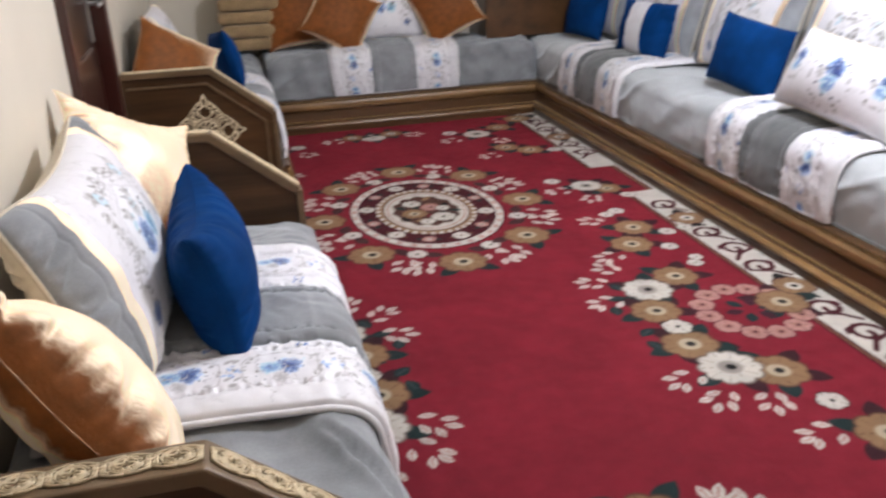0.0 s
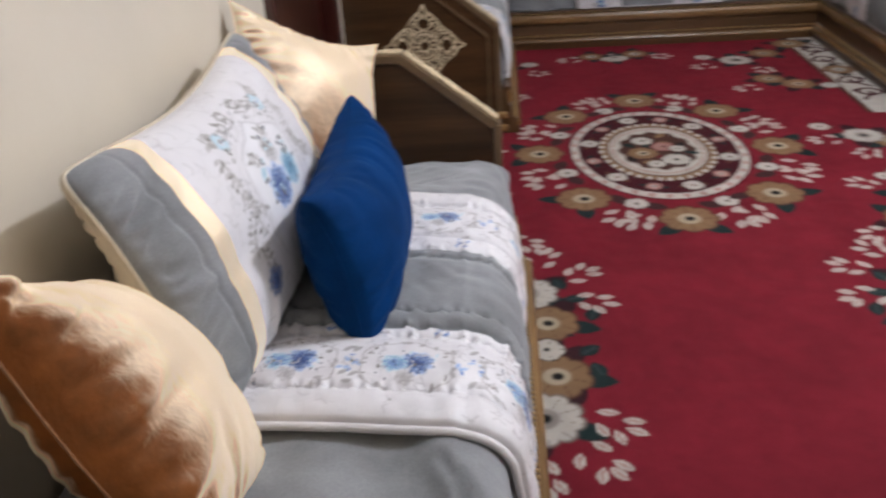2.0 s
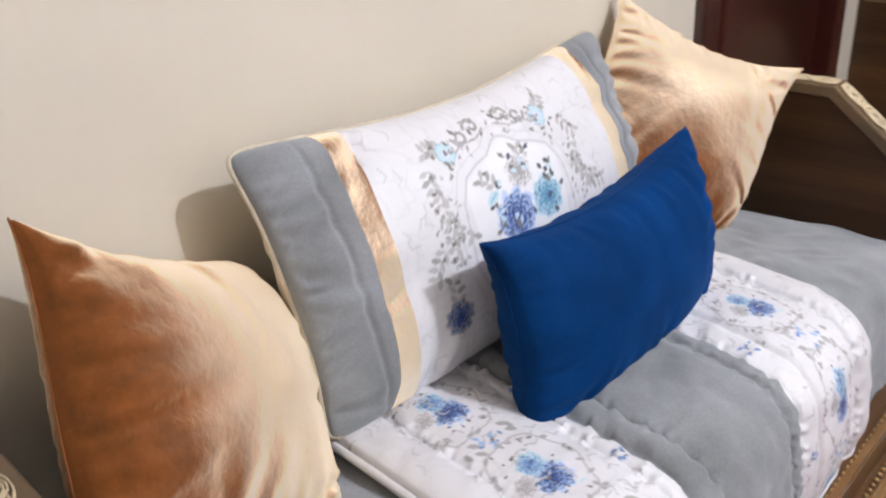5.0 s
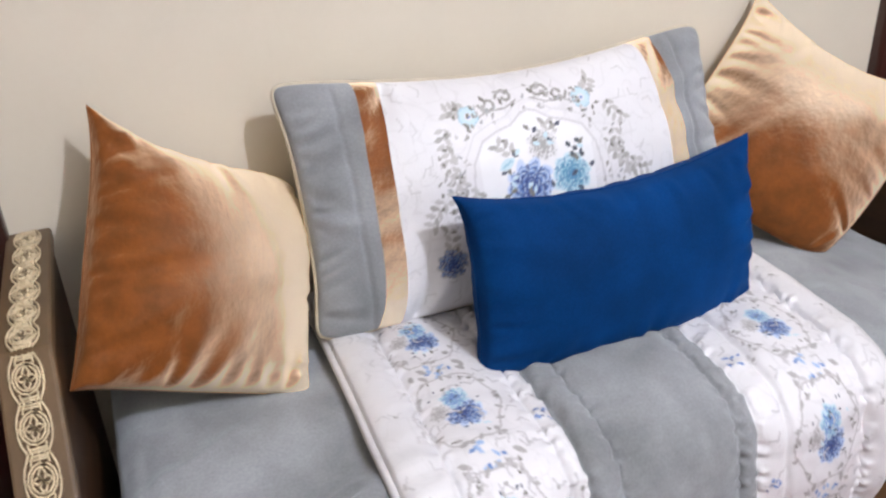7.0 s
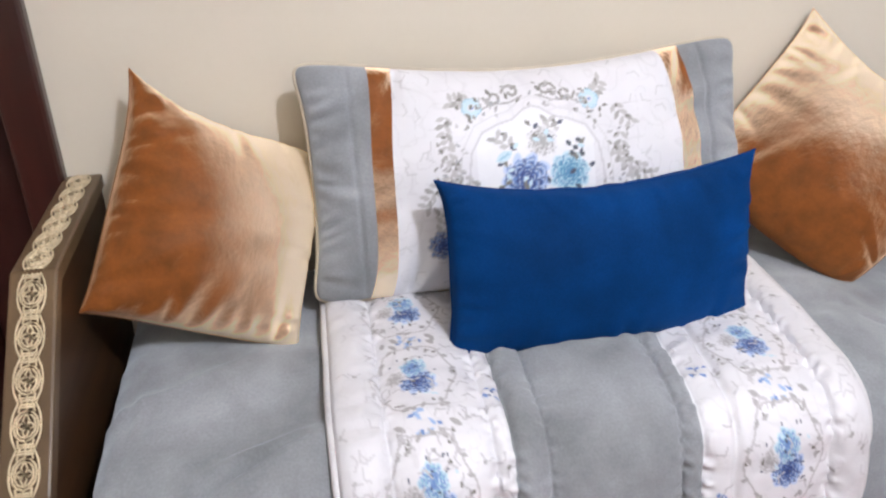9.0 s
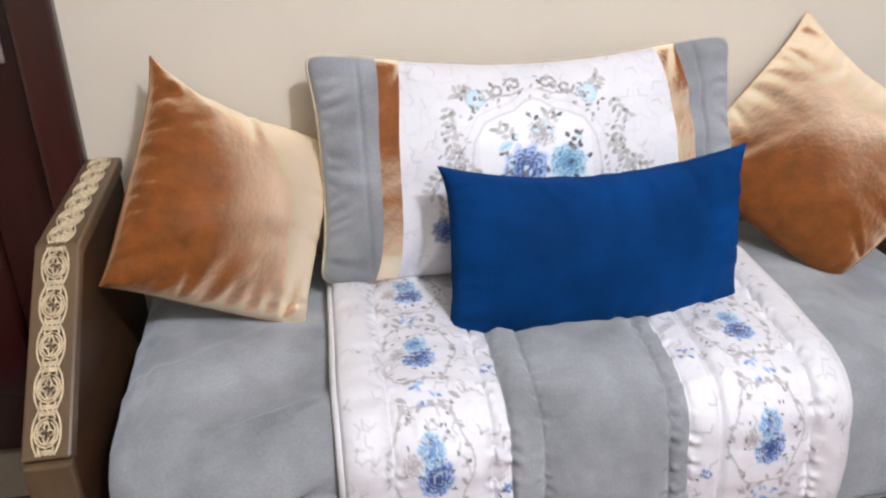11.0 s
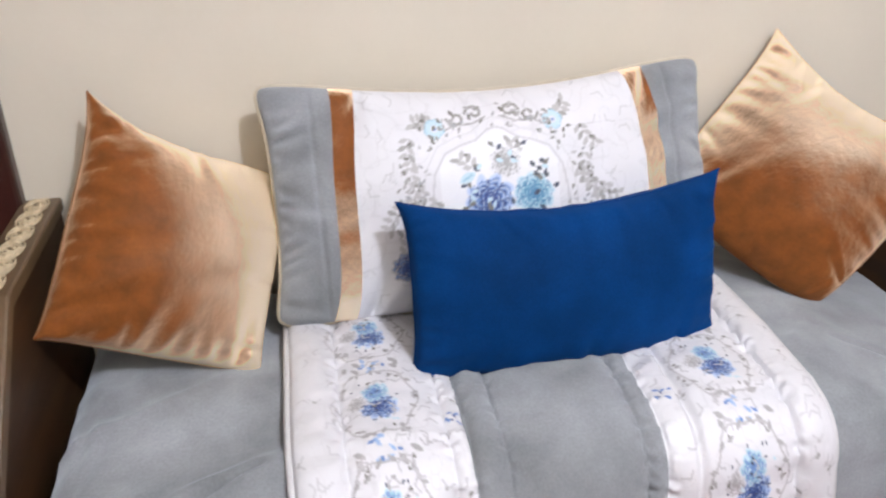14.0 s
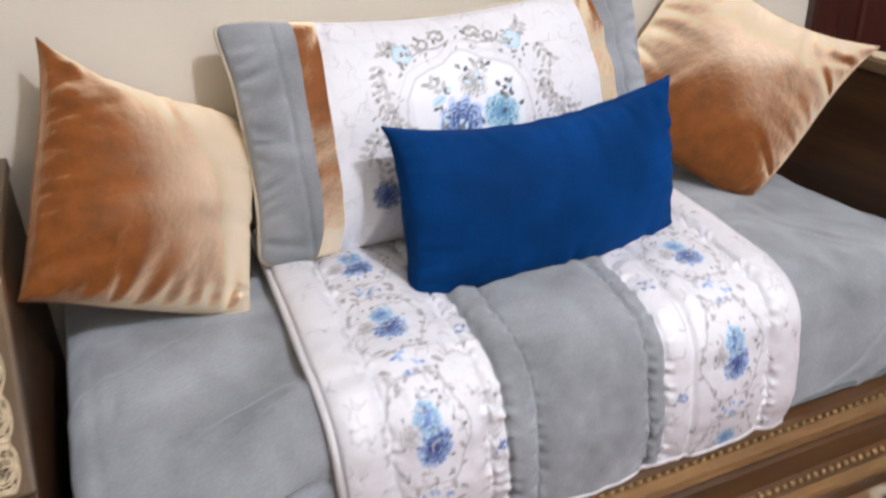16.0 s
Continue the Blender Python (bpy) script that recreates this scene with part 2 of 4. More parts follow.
# ---------------------------------------------------------------- painting of woven and printed patterns
class Cloth:
    """Colours over points (x, y) in metres of a flat cloth."""

    def __init__(self, x, y, base, regular=False):
        self.x, self.y, self.regular = x, y, regular
        self.c = np.empty(x.shape + (3,))
        self.c[:] = base

    def lay(self, mask, colour, alpha=1.0):
        w = (np.clip(mask, 0, 1) * alpha)[..., None]
        self.c = self.c * (1 - w) + np.asarray(colour) * w

    def near(self, cx, cy, r):
        """The points within r, so that small motifs stay quick."""
        if self.regular:
            i0, i1 = np.searchsorted(self.x[0], (cx - r, cx + r))
            j0, j1 = np.searchsorted(self.y[:, 0], (cy - r, cy + r))
            g = np.mgrid[j0:j1, i0:i1]
            return g[0].ravel(), g[1].ravel()
        return np.nonzero((np.abs(self.x - cx) < r) & (np.abs(self.y - cy) < r))

    def stroke(self, pts, width, colour):
        """A line drawn with a round brush."""
        for (x0, y0), (x1, y1) in zip(pts[:-1], pts[1:]):
            idx = self.near((x0 + x1) / 2, (y0 + y1) / 2, math.hypot(x1 - x0, y1 - y0) / 2 + width)
            dx, dy = x1 - x0, y1 - y0
            u = np.clip(((self.x[idx] - x0) * dx + (self.y[idx] - y0) * dy) / (dx * dx + dy * dy + 1e-12), 0, 1)
            d = np.hypot(self.x[idx] - x0 - u * dx, self.y[idx] - y0 - u * dy)
            self.dab(idx, (width / 2 - d) / (width * 0.25) + 0.5, colour)

    def dab(self, idx, mask, colour):
        w = np.clip(mask, 0, 1)[:, None]
        self.c[idx] = self.c[idx] * (1 - w) + np.asarray(colour) * w

    def petals(self, cx, cy, r, n, colour, deep, heart, eye, turn=0.0, stretch=1.0):
        idx = self.near(cx, cy, r * 1.3 * max(1, stretch))
        dx, dy = self.x[idx] - cx, (self.y[idx] - cy) / stretch
        d, a = np.hypot(dx, dy) / r, np.arctan2(dy, dx) + turn
        rim = 0.84 + 0.16 * np.abs(np.cos(a * n / 2)) ** 0.6
        self.dab(idx, (rim + 0.06 - d) * 12, deep)
        self.dab(idx, (rim - 0.02 - d) * 12, colour)
        self.dab(idx, ((np.abs(np.sin(a * n / 2)) < 0.10) & (d < rim) & (d > 0.4)) * 0.55, deep)
        self.dab(idx, (0.42 - d) * 12, heart)
        self.dab(idx, (0.20 - np.hypot(dx - 0.03 * r, dy) / r) * 14, eye)

    def leaf(self, cx, cy, length, width, turn, colour, vein=None):
        idx = self.near(cx, cy, length)
        dx, dy = self.x[idx] - cx, self.y[idx] - cy
        u = (dx * math.cos(turn) + dy * math.sin(turn)) / (length / 2)
        v = (-dx * math.sin(turn) + dy * math.cos(turn)) / (width / 2)
        self.dab(idx, (1 - u * u - np.abs(v)) * 5, colour)
        if vein is not None:
            self.dab(idx, ((np.abs(v) < 0.22) & (np.abs(u) < 0.6)) * 0.8, vein)

    def sprig(self, cx, cy, r, turn, colour, vein, n=5):
        """A spray of pale veined leaves, in pairs along a thin stalk."""
        ex, ey = cx + r * 1.25 * math.cos(turn), cy + r * 1.25 * math.sin(turn)
        self.leaf(ex, ey, r * 0.66, r * 0.34, turn, colour, vein)
        for k in range(1, n):
            side = -1 if k % 2 else 1
            u = (0.10, 0.10, 0.75, 0.75)[(k - 1) % 4]
            a = turn + side * (0.95 + 0.25 * math.sin(k * 5 + turn * 3))
            self.leaf(cx + r * (u * math.cos(turn) + 0.46 * math.cos(a)), cy + r * (u * math.sin(turn) + 0.46 * math.sin(a)), r * 0.64, r * 0.34, turn + side * (0.55 + 0.3 * math.sin(k * 3 + turn)), colour, vein)

    def rose(self, cx, cy, r, light, mid, dark, seed=0):
        """A printed rose: rings of overlapping petals, each dark at its base and pale at its rim."""
        idx = self.near(cx, cy, r * 1.3)
        dx, dy = self.x[idx] - cx, self.y[idx] - cy
        d, a = np.hypot(dx, dy) / r, np.arctan2(dy, dx)
        wob = vnoise(dx, dy, 3.0 / r, seed) - 0.5
        light, mid, dark = np.array(light), np.array(mid), np.array(dark)
        for k, (size, count) in enumerate(((1.0, 9), (0.80, 8), (0.60, 6), (0.40, 5), (0.22, 3))):
            turn = a * count / 2 + seed * 1.3 + k * 0.9 + wob * 1.2
            rim = size * (0.80 + 0.24 * np.abs(np.cos(turn)) ** 0.7 + 0.22 * wob)
            depth = np.clip((rim - d) / (0.30 * size), 0, 1)
            inside = np.clip((rim - d) * 14, 0, 1)
            tone = np.where(depth[:, None] < 0.50, light, np.where(depth[:, None] < 0.80, mid, dark))
            w = (inside * 0.88)[:, None]
            self.c[idx] = self.c[idx] * (1 - w) + tone * w
            vein = (np.abs(np.sin(turn)) > 0.95) & (d < rim) & (d > rim - 0.3 * size)
            self.dab(idx, vein * 0.8, dark)


EDGING = surface("white_quilt_binding", (0.70, 0.68, 0.69), 0.7, 0.08, 30, 240, 0.2)


# ---------------------------------------------------------------- the room
YN, YF, XR, HC = -1.9, 4.98, 3.07, 2.7
DOORS = ((-0.93, -0.035), (1.735, 2.655))


def wall_piece(bms, y0, y1, z0, z1):
    bms.append(box(-0.15, y0, z0, 0, y1, z1))


pieces = []
marks = [YN, DOORS[0][0] + 0.05, DOORS[0][1] - 0.05, DOORS[1][0] + 0.05, DOORS[1][1] - 0.05, YF]
for i in range(0, 6, 2):
    wall_piece(pieces, marks[i], marks[i + 1], 0, HC)
for a, b in DOORS:
    wall_piece(pieces, a + 0.05, b - 0.05, 2.05, HC)
tagged(part("wall_west", join(pieces), WALL, None), "smooth cream painted plaster wall behind the sofa", "wall", kind="structure")
tagged(part("wall_north", box(-0.15, YF, 0, XR + 0.15, YF + 0.15, HC), WALL, None), "cream painted wall at the end of the room", "wall", kind="structure")
tagged(part("wall_east", box(XR, YN, 0, XR + 0.15, YF, HC), WALL, None), "cream painted wall behind the long sofa", "wall", kind="structure")
tagged(part("wall_south", box(-0.15, YN - 0.15, 0, XR + 0.15, YN, HC), WALL, None), "plain cream wall closing the room", "wall", kind="structure")
tagged(part("ceiling", box(-0.15, YN - 0.15, HC, XR + 0.15, YF + 0.15, HC + 0.12), CEIL, None), "plain white ceiling", "ceiling", kind="structure")
tagged(part("floor", box(-0.15, YN - 0.15, -0.1, XR + 0.15, YF + 0.15, -0.008), FLOOR, None), "beige tiled floor under the carpet", "floor", kind="structure")


def door(name, y0, y1, hinge_low):
    d = thing(name, "closed dark red mahogany panelled door in its casing", "door", kind="structure")
    w = 0.075
    part("casing", box(-0.10, y0, 0, 0.028, y0 + w, 2.10, 0.008), DOOR, d)
    part("casing", box(-0.10, y1 - w, 0, 0.028, y1, 2.10, 0.008), DOOR, d)
    part("casing", box(-0.10, y0 + w, 2.02, 0.028, y1 - w, 2.10, 0.006), DOOR, d)
    leaf = part("door_leaf", box(-0.075, y0 + w, 0.01, -0.03, y1 - w, 2.02, 0.003), DOOR, d)
    for z0, z1 in ((0.15, 0.85), (1.05, 1.9)):
        part("panel", box(-0.04, y0 + w + 0.12, z0, -0.018, y1 - w - 0.12, z1, 0.01), DOOR, leaf)
    hy = y1 - w - 0.055 if hinge_low else y0 + w + 0.055
    handle = part("handle_plate", box(-0.03, hy - 0.02, 0.86, -0.022, hy + 0.02, 1.08, 0.003), STEEL, leaf, "brushed steel handle plate")
    s = -1 if hinge_low else 1
    v, f = tube([[(-0.022, hy, 1.0), (0.02, hy, 1.0), (0.026, hy + s * 0.012, 1.0), (0.028, hy + s * 0.11, 1.0)]], 0.009, sides=8)
    put("lever", mesh_of("lever", v, f, STEEL), handle)


door("door_1", *DOORS[0], True)
door("door_2", *DOORS[1], True)


# ---------------------------------------------------------------- carpet
RED, DEEP, TANF, WHITEF, GREEN, PINK, BLACK = (0.176, 0.0100, 0.0205), (0.055, 0.005, 0.010), (0.23, 0.135, 0.07), (0.50, 0.46, 0.41), (0.012, 0.026, 0.026), (0.36, 0.19, 0.165), (0.010, 0.008, 0.008)
CX, MY = 1.24, 2.63


def carpet():
    xs = np.concatenate([np.linspace(0.12, 0.62, 20), np.arange(0.63, 2.372, 0.0055)])
    ys = np.concatenate([np.linspace(-1.5, 0.35, 60), np.arange(0.36, 4.42, 0.0055)])
    X, Y = np.meshgrid(xs, ys)
    k = Cloth(X, Y, RED, True)
    k.c *= (0.90 + 0.20 * vnoise(X, Y, 7, 3) + 0.08 * vnoise(X, Y, 60, 5))[..., None]
    edge, side, endd = 1.13 - np.abs(X - CX), np.abs(X - CX), 4.40 - Y
    # ivory border, broken by scalloped bays
    bay = np.exp(-((Y - 2.76) / 0.22) ** 4)
    depth = 0.165 - 0.13 * (bay > 0.4)
    inb = (edge < depth) & (edge > 0.010)
    k.lay((edge < depth + 0.028) * 1.0, DEEP)
    k.lay((np.abs(edge - depth - 0.014) < 0.004) * 1.0, TANF)
    k.lay(inb * 1.0, WHITEF)
    ends = (endd < 0.105) & (endd > 0.012) & ((side > 0.30) & (side < 1.0))
    k.lay(((endd < 0.13) & (side > 0.28)) * 1.0, DEEP)
    k.lay(ends * 1.0, WHITEF)
    for s in (1, -1):
        for i in range(22):
            y0 = 4.18 - i * 0.185
            if abs(y0 - 2.76) < 0.32 or (s < 0 and y0 < 3.0):
                continue
            f = 1 if i % 2 else -1
            bx = CX + s * 1.045
            if i % 4 == 3:
                for q in (-1, 1):
                    for w in (-0.5, 0.0, 0.5):
                        k.leaf(bx + 0.03 * w, y0 + q * 0.085, 0.075, 0.022, math.pi / 2 + w, BLACK)
                k.petals(bx, y0, 0.078, 7, TANF, DEEP, WHITEF, BLACK, i)
                continue
            curl = [(bx + f * (0.062 - 0.0042 * a) * math.cos(a * 0.55), y0 + (0.070 - 0.0045 * a) * math.sin(a * 0.55)) for a in range(13)]
            k.stroke(curl, 0.020, DEEP)
            k.stroke([(bx - f * 0.05, y0 - 0.10), (bx - f * 0.01, y0 - 0.05), (bx + f * 0.06, y0 - 0.02), curl[0]], 0.018, DEEP)
            k.leaf(bx - f * 0.045, y0 + 0.03, 0.06, 0.025, 1.0 * f, DEEP)
    for i in range(10):
        ex = 1.60 + i * 0.08
        for s in (1, -1):
            k.stroke([(CX + s * (ex - CX) + 0.03 * math.cos(a * 0.6), 4.345 + 0.03 * math.sin(a * 0.6)) for a in range(8)], 0.013, DEEP)

    # medallions: two ivory rings on dark red, with a wreath of tan roses
    for my in (MY, -0.19):
        r = np.hypot((X - CX) / 0.345, (Y - my) / 0.475)
        a = np.arctan2((Y - my) / 0.475, (X - CX) / 0.345)
        k.lay((1.02 - r) * 30, DEEP)
        k.lay(((r > 0.89) & (r < 0.985)) * 1.0, WHITEF)
        k.lay(((np.abs(r - 0.94) < 0.030) & (np.cos(a * 34) > 0.35)) * 0.8, PINK)
        k.lay((0.66 - r) * 40, TANF)
        k.lay(((np.abs(r - 0.625) < 0.030) & (np.cos(a * 36) > -0.2)) * 1.0, WHITEF)
        k.lay((0.575 - r) * 40, DEEP)
        k.lay((0.560 - r) * 40, WHITEF)
        k.lay((np.abs(r - 0.50) < 0.012) * 0.7, PINK)
        k.lay((0.435 + 0.02 * np.cos(a * 12) - r) * 40, (0.075, 0.030, 0.022))
        for i in range(14):
            w = i * 2.4
            rr = 0.38 * math.sqrt((i + 1) / 14)
            k.leaf(CX + 0.345 * rr * math.cos(w), my + 0.475 * rr * math.sin(w), 0.070, 0.036, w * 1.7, (BLACK, GREEN, RED, TANF)[i % 4])
        for i in range(12):
            w = i * math.tau / 12 + 0.26
            x, y = CX + 0.345 * 0.775 * math.cos(w), my + 0.475 * 0.775 * math.sin(w)
            for q in (-1, 1):
                k.leaf(x + q * 0.036 * math.sin(w), y - q * 0.046 * math.cos(w), 0.05, 0.022, w + 1.2, (0.12, 0.05, 0.03) if i % 2 else GREEN)
            k.petals(x, y, 0.042 if i % 2 else 0.034, 4, WHITEF if i % 2 else PINK, BLACK, WHITEF, DEEP, w)
        k.petals(CX - 0.060, my - 0.03, 0.066, 7, TANF, DEEP, (0.40, 0.33, 0.24), BLACK, 0.3)
        k.petals(CX + 0.055, my - 0.105, 0.060, 7, WHITEF, BLACK, WHITEF, BLACK, 0.8)
        k.petals(CX - 0.025, my - 0.145, 0.038, 5, WHITEF, BLACK, WHITEF, BLACK, 0.2)
        k.petals(CX - 0.045, my + 0.105, 0.048, 6, WHITEF, BLACK, WHITEF, BLACK, 0.8)
        k.petals(CX + 0.030, my + 0.035, 0.050, 6, PINK, RED, PINK, DEEP, 0.1)
        k.petals(CX + 0.080, my + 0.010, 0.036, 5, WHITEF, BLACK, WHITEF, BLACK, 0.5)
        for i in range(8):
            w = i * math.tau / 8 - math.pi / 2
            fx, fy = CX + 0.465 * math.cos(w), my + 0.63 * math.sin(w)
            for s in (-1, 1):
                v = w + s * math.pi / 8
                k.leaf(fx + s * 0.07 * math.sin(w) + 0.075 * math.cos(w), fy - s * 0.075 * math.cos(w) + 0.075 * math.sin(w), 0.13, 0.07, w - s * 0.9, GREEN)
                k.leaf(CX + 0.40 * math.cos(w + s * 0.24), my + 0.54 * math.sin(w + s * 0.24), 0.10, 0.06, w + 1.2, (0.05, 0.02, 0.02))
                k.sprig(CX + 0.435 * math.cos(w + s * 0.30), my + 0.60 * math.sin(w + s * 0.30), 0.10, w + s * 0.55, WHITEF, PINK, 5)
            k.petals(CX + 0.40 * math.cos(w + math.pi / 8), my + 0.54 * math.sin(w + math.pi / 8), 0.045, 5, WHITEF, BLACK, WHITEF, BLACK, w)
            k.petals(fx, fy, 0.100, 8, TANF, (0.10, 0.045, 0.025), (0.40, 0.33, 0.24), BLACK, w, 1.0)
    # bouquets along both sides
    blooms = ((2.02, 2.12, .085, 0), (1.93, 1.95, .088, 0), (1.94, 1.615, .085, 0), (1.79, 1.54, .092, 1), (1.74, 1.38, .088, 0), (2.14, 2.64, .07, 0), (2.06, 2.71, .08, 1),
              (1.73, 1.14, .092, 0), (1.89, .92, .09, 0), (1.77, .98, .098, 1), (1.97, .57, .09, 0), (2.03, 3.42, .08, 0), (1.92, 3.52, .075, 0), (2.02, 3.98, .08, 0), (1.85, 3.87, .085, 1), (2.20, 4.15, .09, 0), (2.17, 1.31, .09, 0))
    dots = ((1.75, 1.255, .052), (2.04, 2.33, .04), (1.98, 2.30, .035), (1.93, 2.83, .045), (2.19, 2.52, .04), (2.13, 2.03, .04), (2.06, 1.88, .038), (2.22, 2.05, .035), (2.10, 1.75, .03), (2.07, 1.70, .034), (2.16, 3.38, .045), (1.70, 3.95, .05), (1.93, .74, .045))
    for s in (1, -1):
        for bx, by, br, kind in blooms:
            for q in range(5):
                w = q * 1.257 + bx * 7
                k.leaf(CX + s * (bx - CX + br * 1.05 * math.cos(w)), by + br * 1.05 * math.sin(w), 0.115, 0.07, w * s, GREEN if q % 2 else (0.035, 0.010, 0.014))
        for q in range(7):
            k.leaf(CX + s * (1.655 - CX + 0.05 * math.cos(q * 2.2)), 1.08 + q * 0.085, 0.075, 0.05, q * 1.9, GREEN, (0.03, 0.05, 0.05))
        for bx, by, wd in ((1.68, 1.62, 2.6), (1.66, 1.50, 3.4), (1.76, 1.70, 2.0), (1.66, 0.98, 3.6), (1.80, .84, 4.4), (1.69, 0.88, 4.0), (1.93, 2.20, 2.4), (1.84, 1.88, 3.6), (1.96, 2.68, 3.2), (2.04, 2.58, 4.2), (1.84, 3.40, 3.4), (1.72, 3.80, 3.5), (1.95, 3.74, 4.6), (1.86, .62, 3.3)):
            k.sprig(CX + s * (bx - CX), by, 0.085, wd if s > 0 else math.pi - wd, WHITEF, PINK, 5)
        # ring of small pink blossoms
        for q in range(12):
            w = q * math.tau / 12
            k.petals(CX + s * (2.04 - CX + 0.155 * math.cos(w)), 1.29 + 0.165 * math.sin(w), 0.047, 5, PINK, DEEP, (0.30, 0.15, 0.12), DEEP, w)
        for q in range(6):
            k.leaf(CX + s * (2.04 - CX + 0.06 * math.cos(q * 1.05)), 1.29 + 0.06 * math.sin(q * 1.05), 0.07, 0.045, q * 1.05, (0.04, 0.012, 0.02) if q % 2 else GREEN)
        for bx, by, br, kind in blooms:
            k.petals(CX + s * (bx - CX), by, br, 10 if kind else 7, (TANF, WHITEF)[kind], ((0.10, 0.045, 0.025), (0.16, 0.13, 0.11))[kind], ((0.40, 0.33, 0.24), (0.28, 0.25, 0.22))[kind], BLACK, bx * 9)
        for bx, by, br in dots:
            k.petals(CX + s * (bx - CX), by, br, 5, WHITEF, BLACK, WHITEF, BLACK, by)
    # middle of the far end
    for bx, by, br, kind in ((1.24, 4.02, .085, 1), (1.12, 4.06, .07, 0), (1.36, 4.08, .075, 0)):
        for q in range(4):
            k.leaf(bx + br * math.cos(q * 1.6), by + br * math.sin(q * 1.6), 0.11, 0.06, q * 1.6, GREEN)
        k.petals(bx, by, br, 9, (TANF, WHITEF)[kind], DEEP, WHITEF, BLACK, bx)
    for q in (-1, 1):
        k.sprig(1.24 + q * 0.18, 4.02, 0.09, 1.57 - q * 1.7, WHITEF, PINK, 5)
    z = 0.0 + 0.0015 * vnoise(X, Y, 25, 8)
    ny, nx = X.shape
    verts = np.stack([X.ravel(), Y.ravel(), z.ravel()], 1)
    ids = np.arange(nx * ny).reshape(ny, nx)
    faces = np.stack([ids[:-1, :-1], ids[:-1, 1:], ids[1:, 1:], ids[1:, :-1]], -1).reshape(-1, 4).tolist()
    c = thing("carpet", "red woven carpet with ivory and tan flower bouquets and medallion", "carpet")
    put("woven_face", mesh_of("woven_face", verts.tolist(), faces, PILE, True, k.c.reshape(-1, 3)), c)
    part("backing", box(0.12, -1.5, -0.008, 2.375, 4.42, -0.002), BACKCLOTH, c)


# ---------------------------------------------------------------- sofas
ARM = ((0.0, 0.0), (0.0, 0.655), (0.362, 0.655), (0.604, 0.463), (0.616, 0.445), (0.616, 0.0))
FRONT, TOPZ, LOWZ = 0.63, 0.450, 0.205


def lace_strip(a, b, y, n, half=0.018):
    """A flat pierced braid of ovals and crosses from a to b in the x-z plane."""
    a, b = Vector((a[0], y, a[1])), Vector((b[0], y, b[1]))
    d = (b - a) / n
    out = []

    def at(c, u, v):
        return c + d * u + Vector((0, half * v, 0))
    for i in range(n):
        c = a + d * (i + 0.5)
        ring = [k * math.tau / 12 for k in range(13)]
        out.append([at(c, 0.33 * math.cos(w), 0.86 * math.sin(w)) for w in ring])
        out.append([at(c, 0.26 * math.cos(w), 0.66 * math.sin(w)) for w in ring])
        for s in (-1, 1):
            # a four-leaved heart, a barred link and a scalloped edge
            out.append([at(c, 0.26 * s, 0), at(c, 0.12 * s, 0.22), at(c, 0, 0), at(c, 0.12 * s, -0.22), at(c, 0.26 * s, 0)])
            out.append([at(c, 0, 0.6 * s), at(c, 0.07, 0.3 * s), at(c, 0, 0), at(c, -0.07, 0.3 * s), at(c, 0, 0.6 * s)])
            out.append([at(c, 0.36 * s, 0), at(c, 0.5 * s, 0)])
            out.append([at(c, 0.40 * s, -0.6), at(c, 0.40 * s, 0.6)])
            out.append([at(c, 0.46 * s, -0.6), at(c, 0.46 * s, 0.6)])
            for e in (-1, 1):
                out.append([at(c, 0.5 * s, 0.62 * e), at(c, 0.38 * s, 0.78 * e), at(c, 0.28 * s, 0.92 * e), at(c, 0.12 * s, 1.02 * e), at(c, 0, 1.02 * e)])
                out.append([at(c, 0.5 * s, 0.36 * e), at(c, 0.40 * s, 0.5 * e), at(c, 0.30 * s, 0.56 * e)])
    return out


